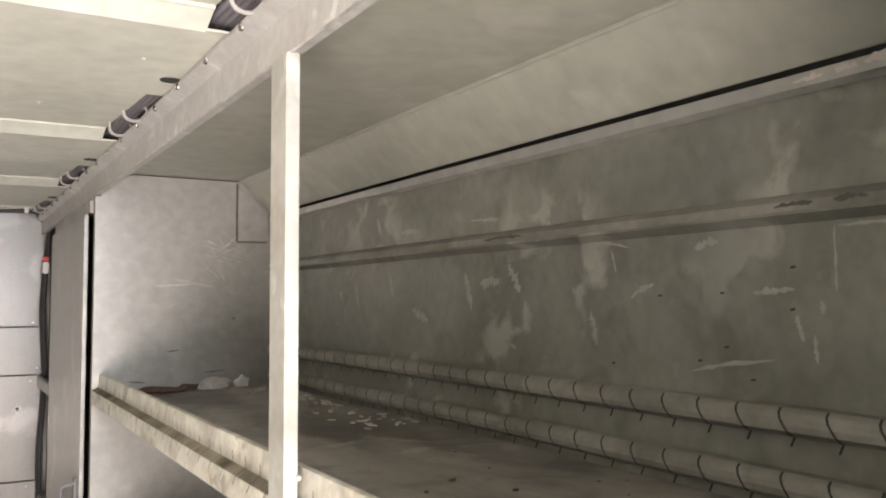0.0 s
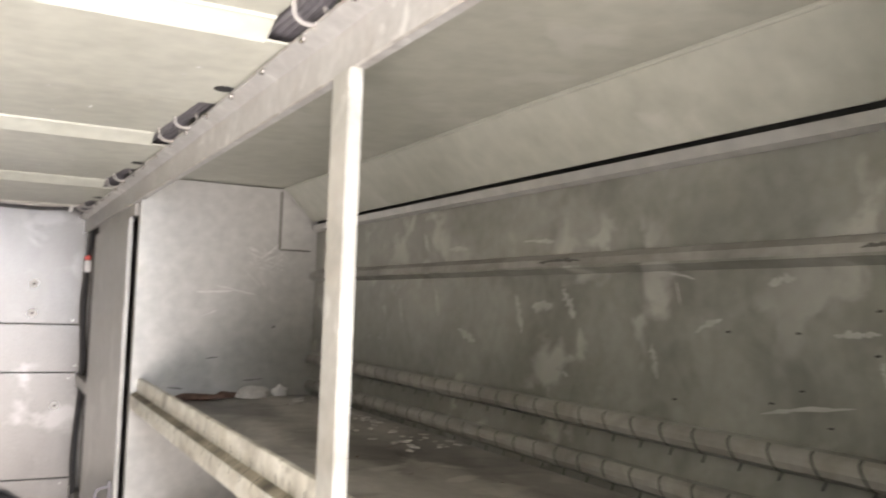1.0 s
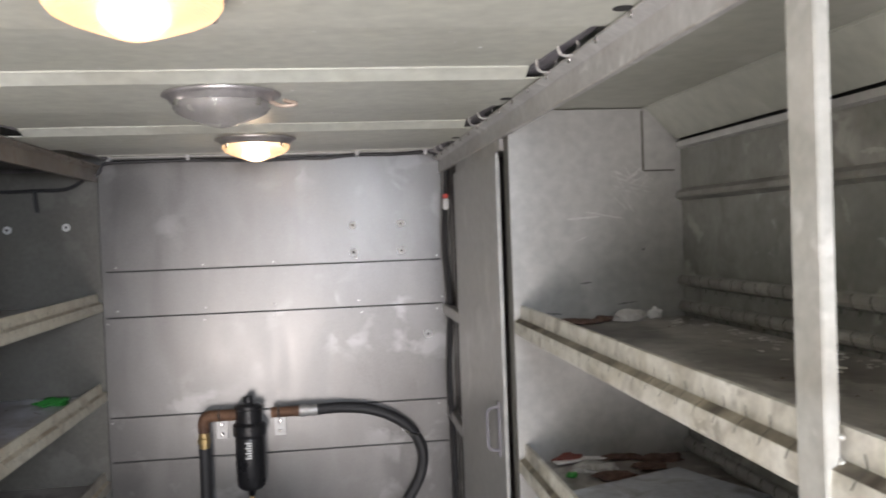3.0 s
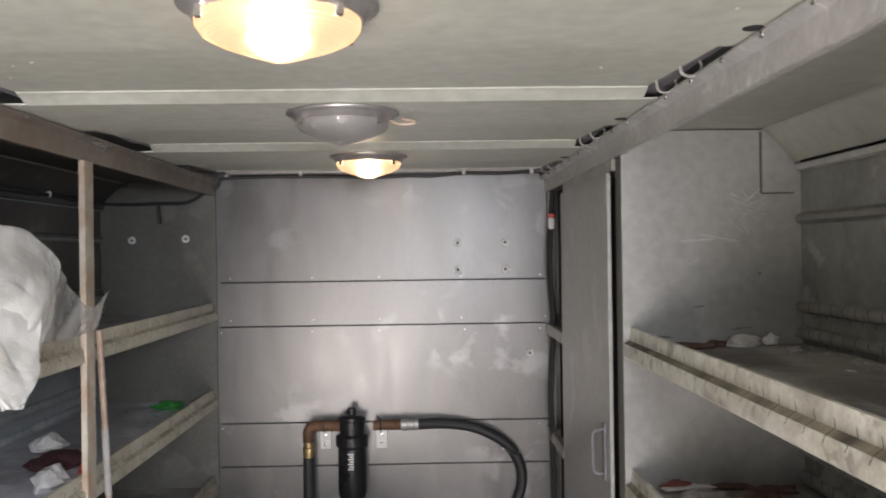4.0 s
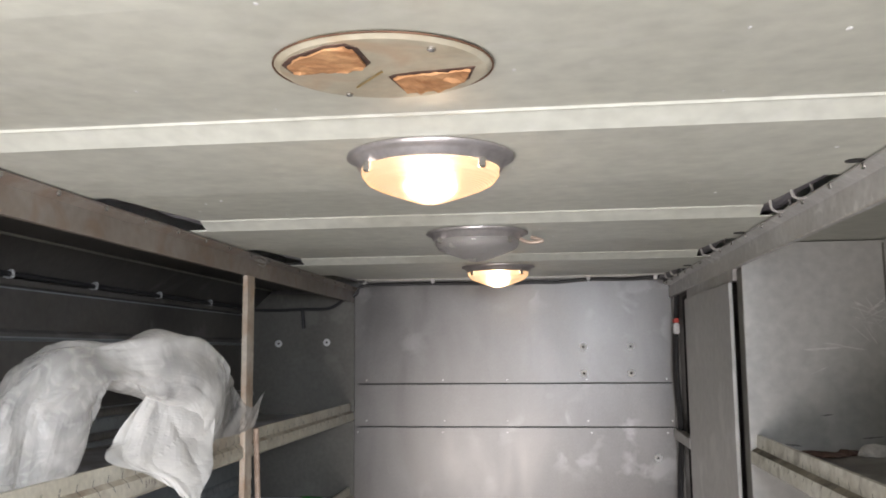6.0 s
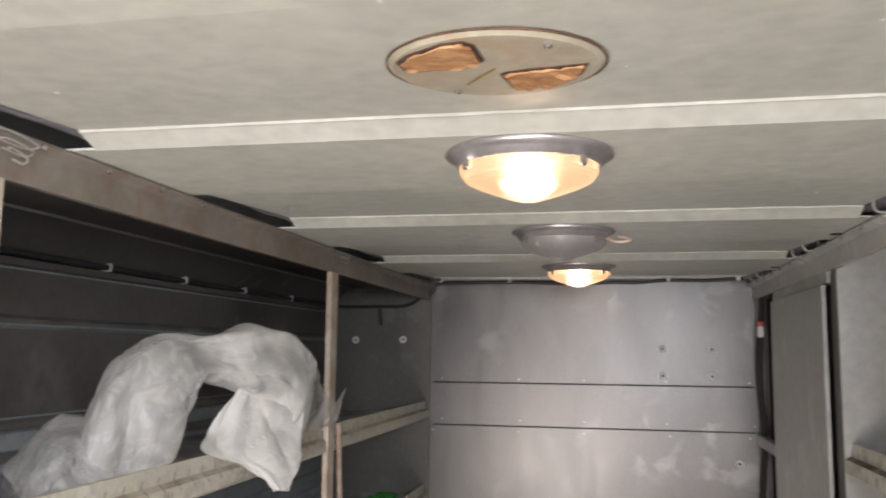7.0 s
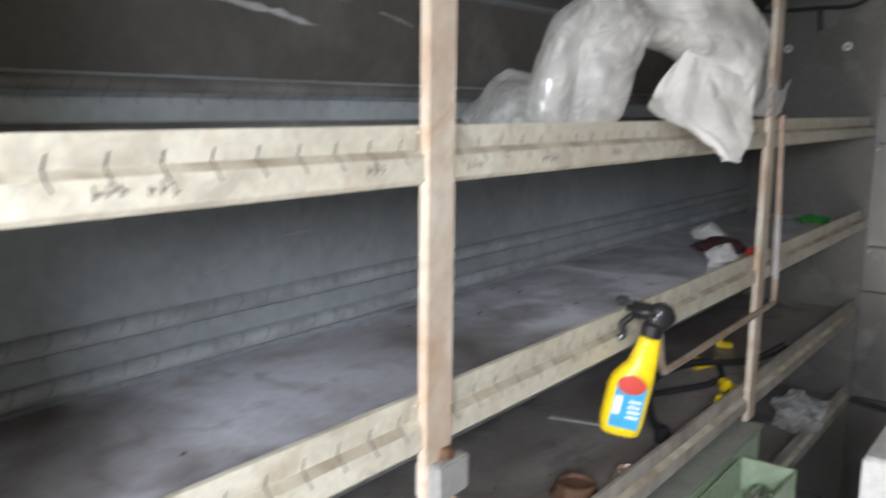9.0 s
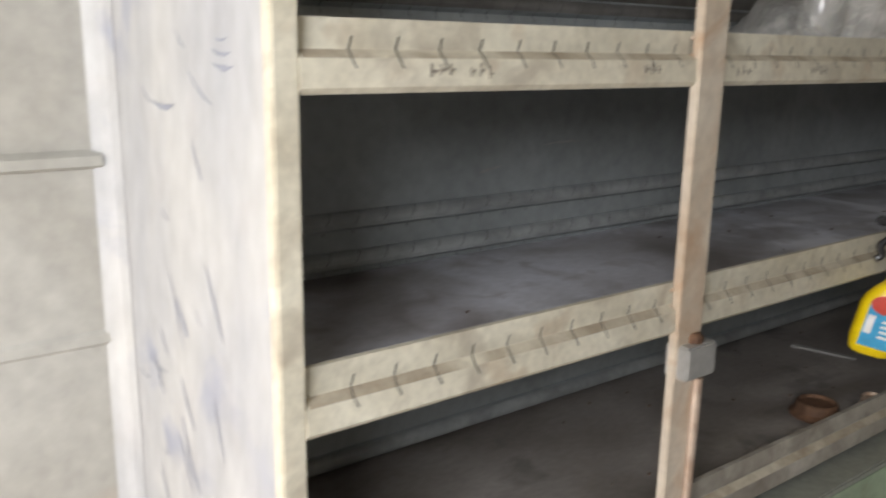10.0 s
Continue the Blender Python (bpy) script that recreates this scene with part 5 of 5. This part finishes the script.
plate_strokes("plate_scratches", [(0.925 + rnd.uniform(-0.05, 0.035), 1.725 + rnd.uniform(-0.035, 0.035), rnd.uniform(0.02, 0.07), rnd.uniform(-1.3, 0.9), rnd.uniform(0.0008, 0.0022)) for _ in range(22)]
              + [(0.80, 1.655, 0.09, 0.05, 0.003), (0.85, 1.66, 0.10, -0.2, 0.003), (0.78, 1.60, 0.06, 0.4, 0.002)], plain("pale_scratch", (0.50, 0.50, 0.485), 0.6), "pale scratches rubbed into the grey side plate")
plate_strokes("plate_stains", [(0.945, 1.575, 0.008, 0.3, 0.004), (0.80, 1.50, 0.03, 0.1, 0.0015), (0.90, 1.448, 0.05, 0.1, 0.002), (0.72, 1.43, 0.04, -0.1, 0.002)],
              plain("dark_stain", (0.15, 0.15, 0.15), 0.8), "dark grease marks low on the side plate")
# chipped white paint on the wall top's lip
strokes("lip_chips", WR - 0.016, 1, [(1.03, 1.824, 1.10, 1.825, 0.006), (1.105, 1.823, 1.13, 1.823, 0.004), (1.14, 1.822, 1.175, 1.821, 0.003)], plain("chipped_pink_white", (0.62, 0.56, 0.54), 0.7), "chipped pinkish white paint on the wall's lip")
# a line of pale crumbs along the back of the upper deck
b = bmesh.new()
for _ in range(60):
    rr = rnd.uniform(0.002, 0.006)
    bmesh.ops.create_icosphere(b, subdivisions=1, radius=rr, matrix=Matrix.Translation((rnd.uniform(0.99, 1.035) - rnd.random() ** 3 * 0.1, rnd.uniform(1.9, 2.65), D1 + rr * 0.2)) @ Matrix.Rotation(rnd.uniform(0, 3), 4, "Z") @ Matrix.Diagonal((2.2, 1, 0.4, 1)))
tagged(link_mesh("paint_flakes", b, CLOTH), "pale paint flakes along the back of the deck", "paint flakes", "", "stuff")

# bright wire loops where the posts meet the beam
for yy, n in ((1.44, 3), (2.745, 2)):
    wire = thing("wire_tie", (XL, yy, 1.905), "bright twisted wire tied round the beam at the post", "wire")
    for k in range(n):
        z0 = 1.908 - 0.010 * k
        part("loop", tube([(XL + 0.024, yy - 0.01 + 0.02 * k, z0 + 0.004), (XL + 0.027, yy + 0.03, z0 + 0.006), (XL + 0.026, yy + 0.08 - 0.01 * k, z0), (XL + 0.022, yy + 0.06, z0 - 0.008), (XL + 0.022, yy + 0.02 * k, z0 - 0.006)], 0.0012, 6), RUBBED, wire)
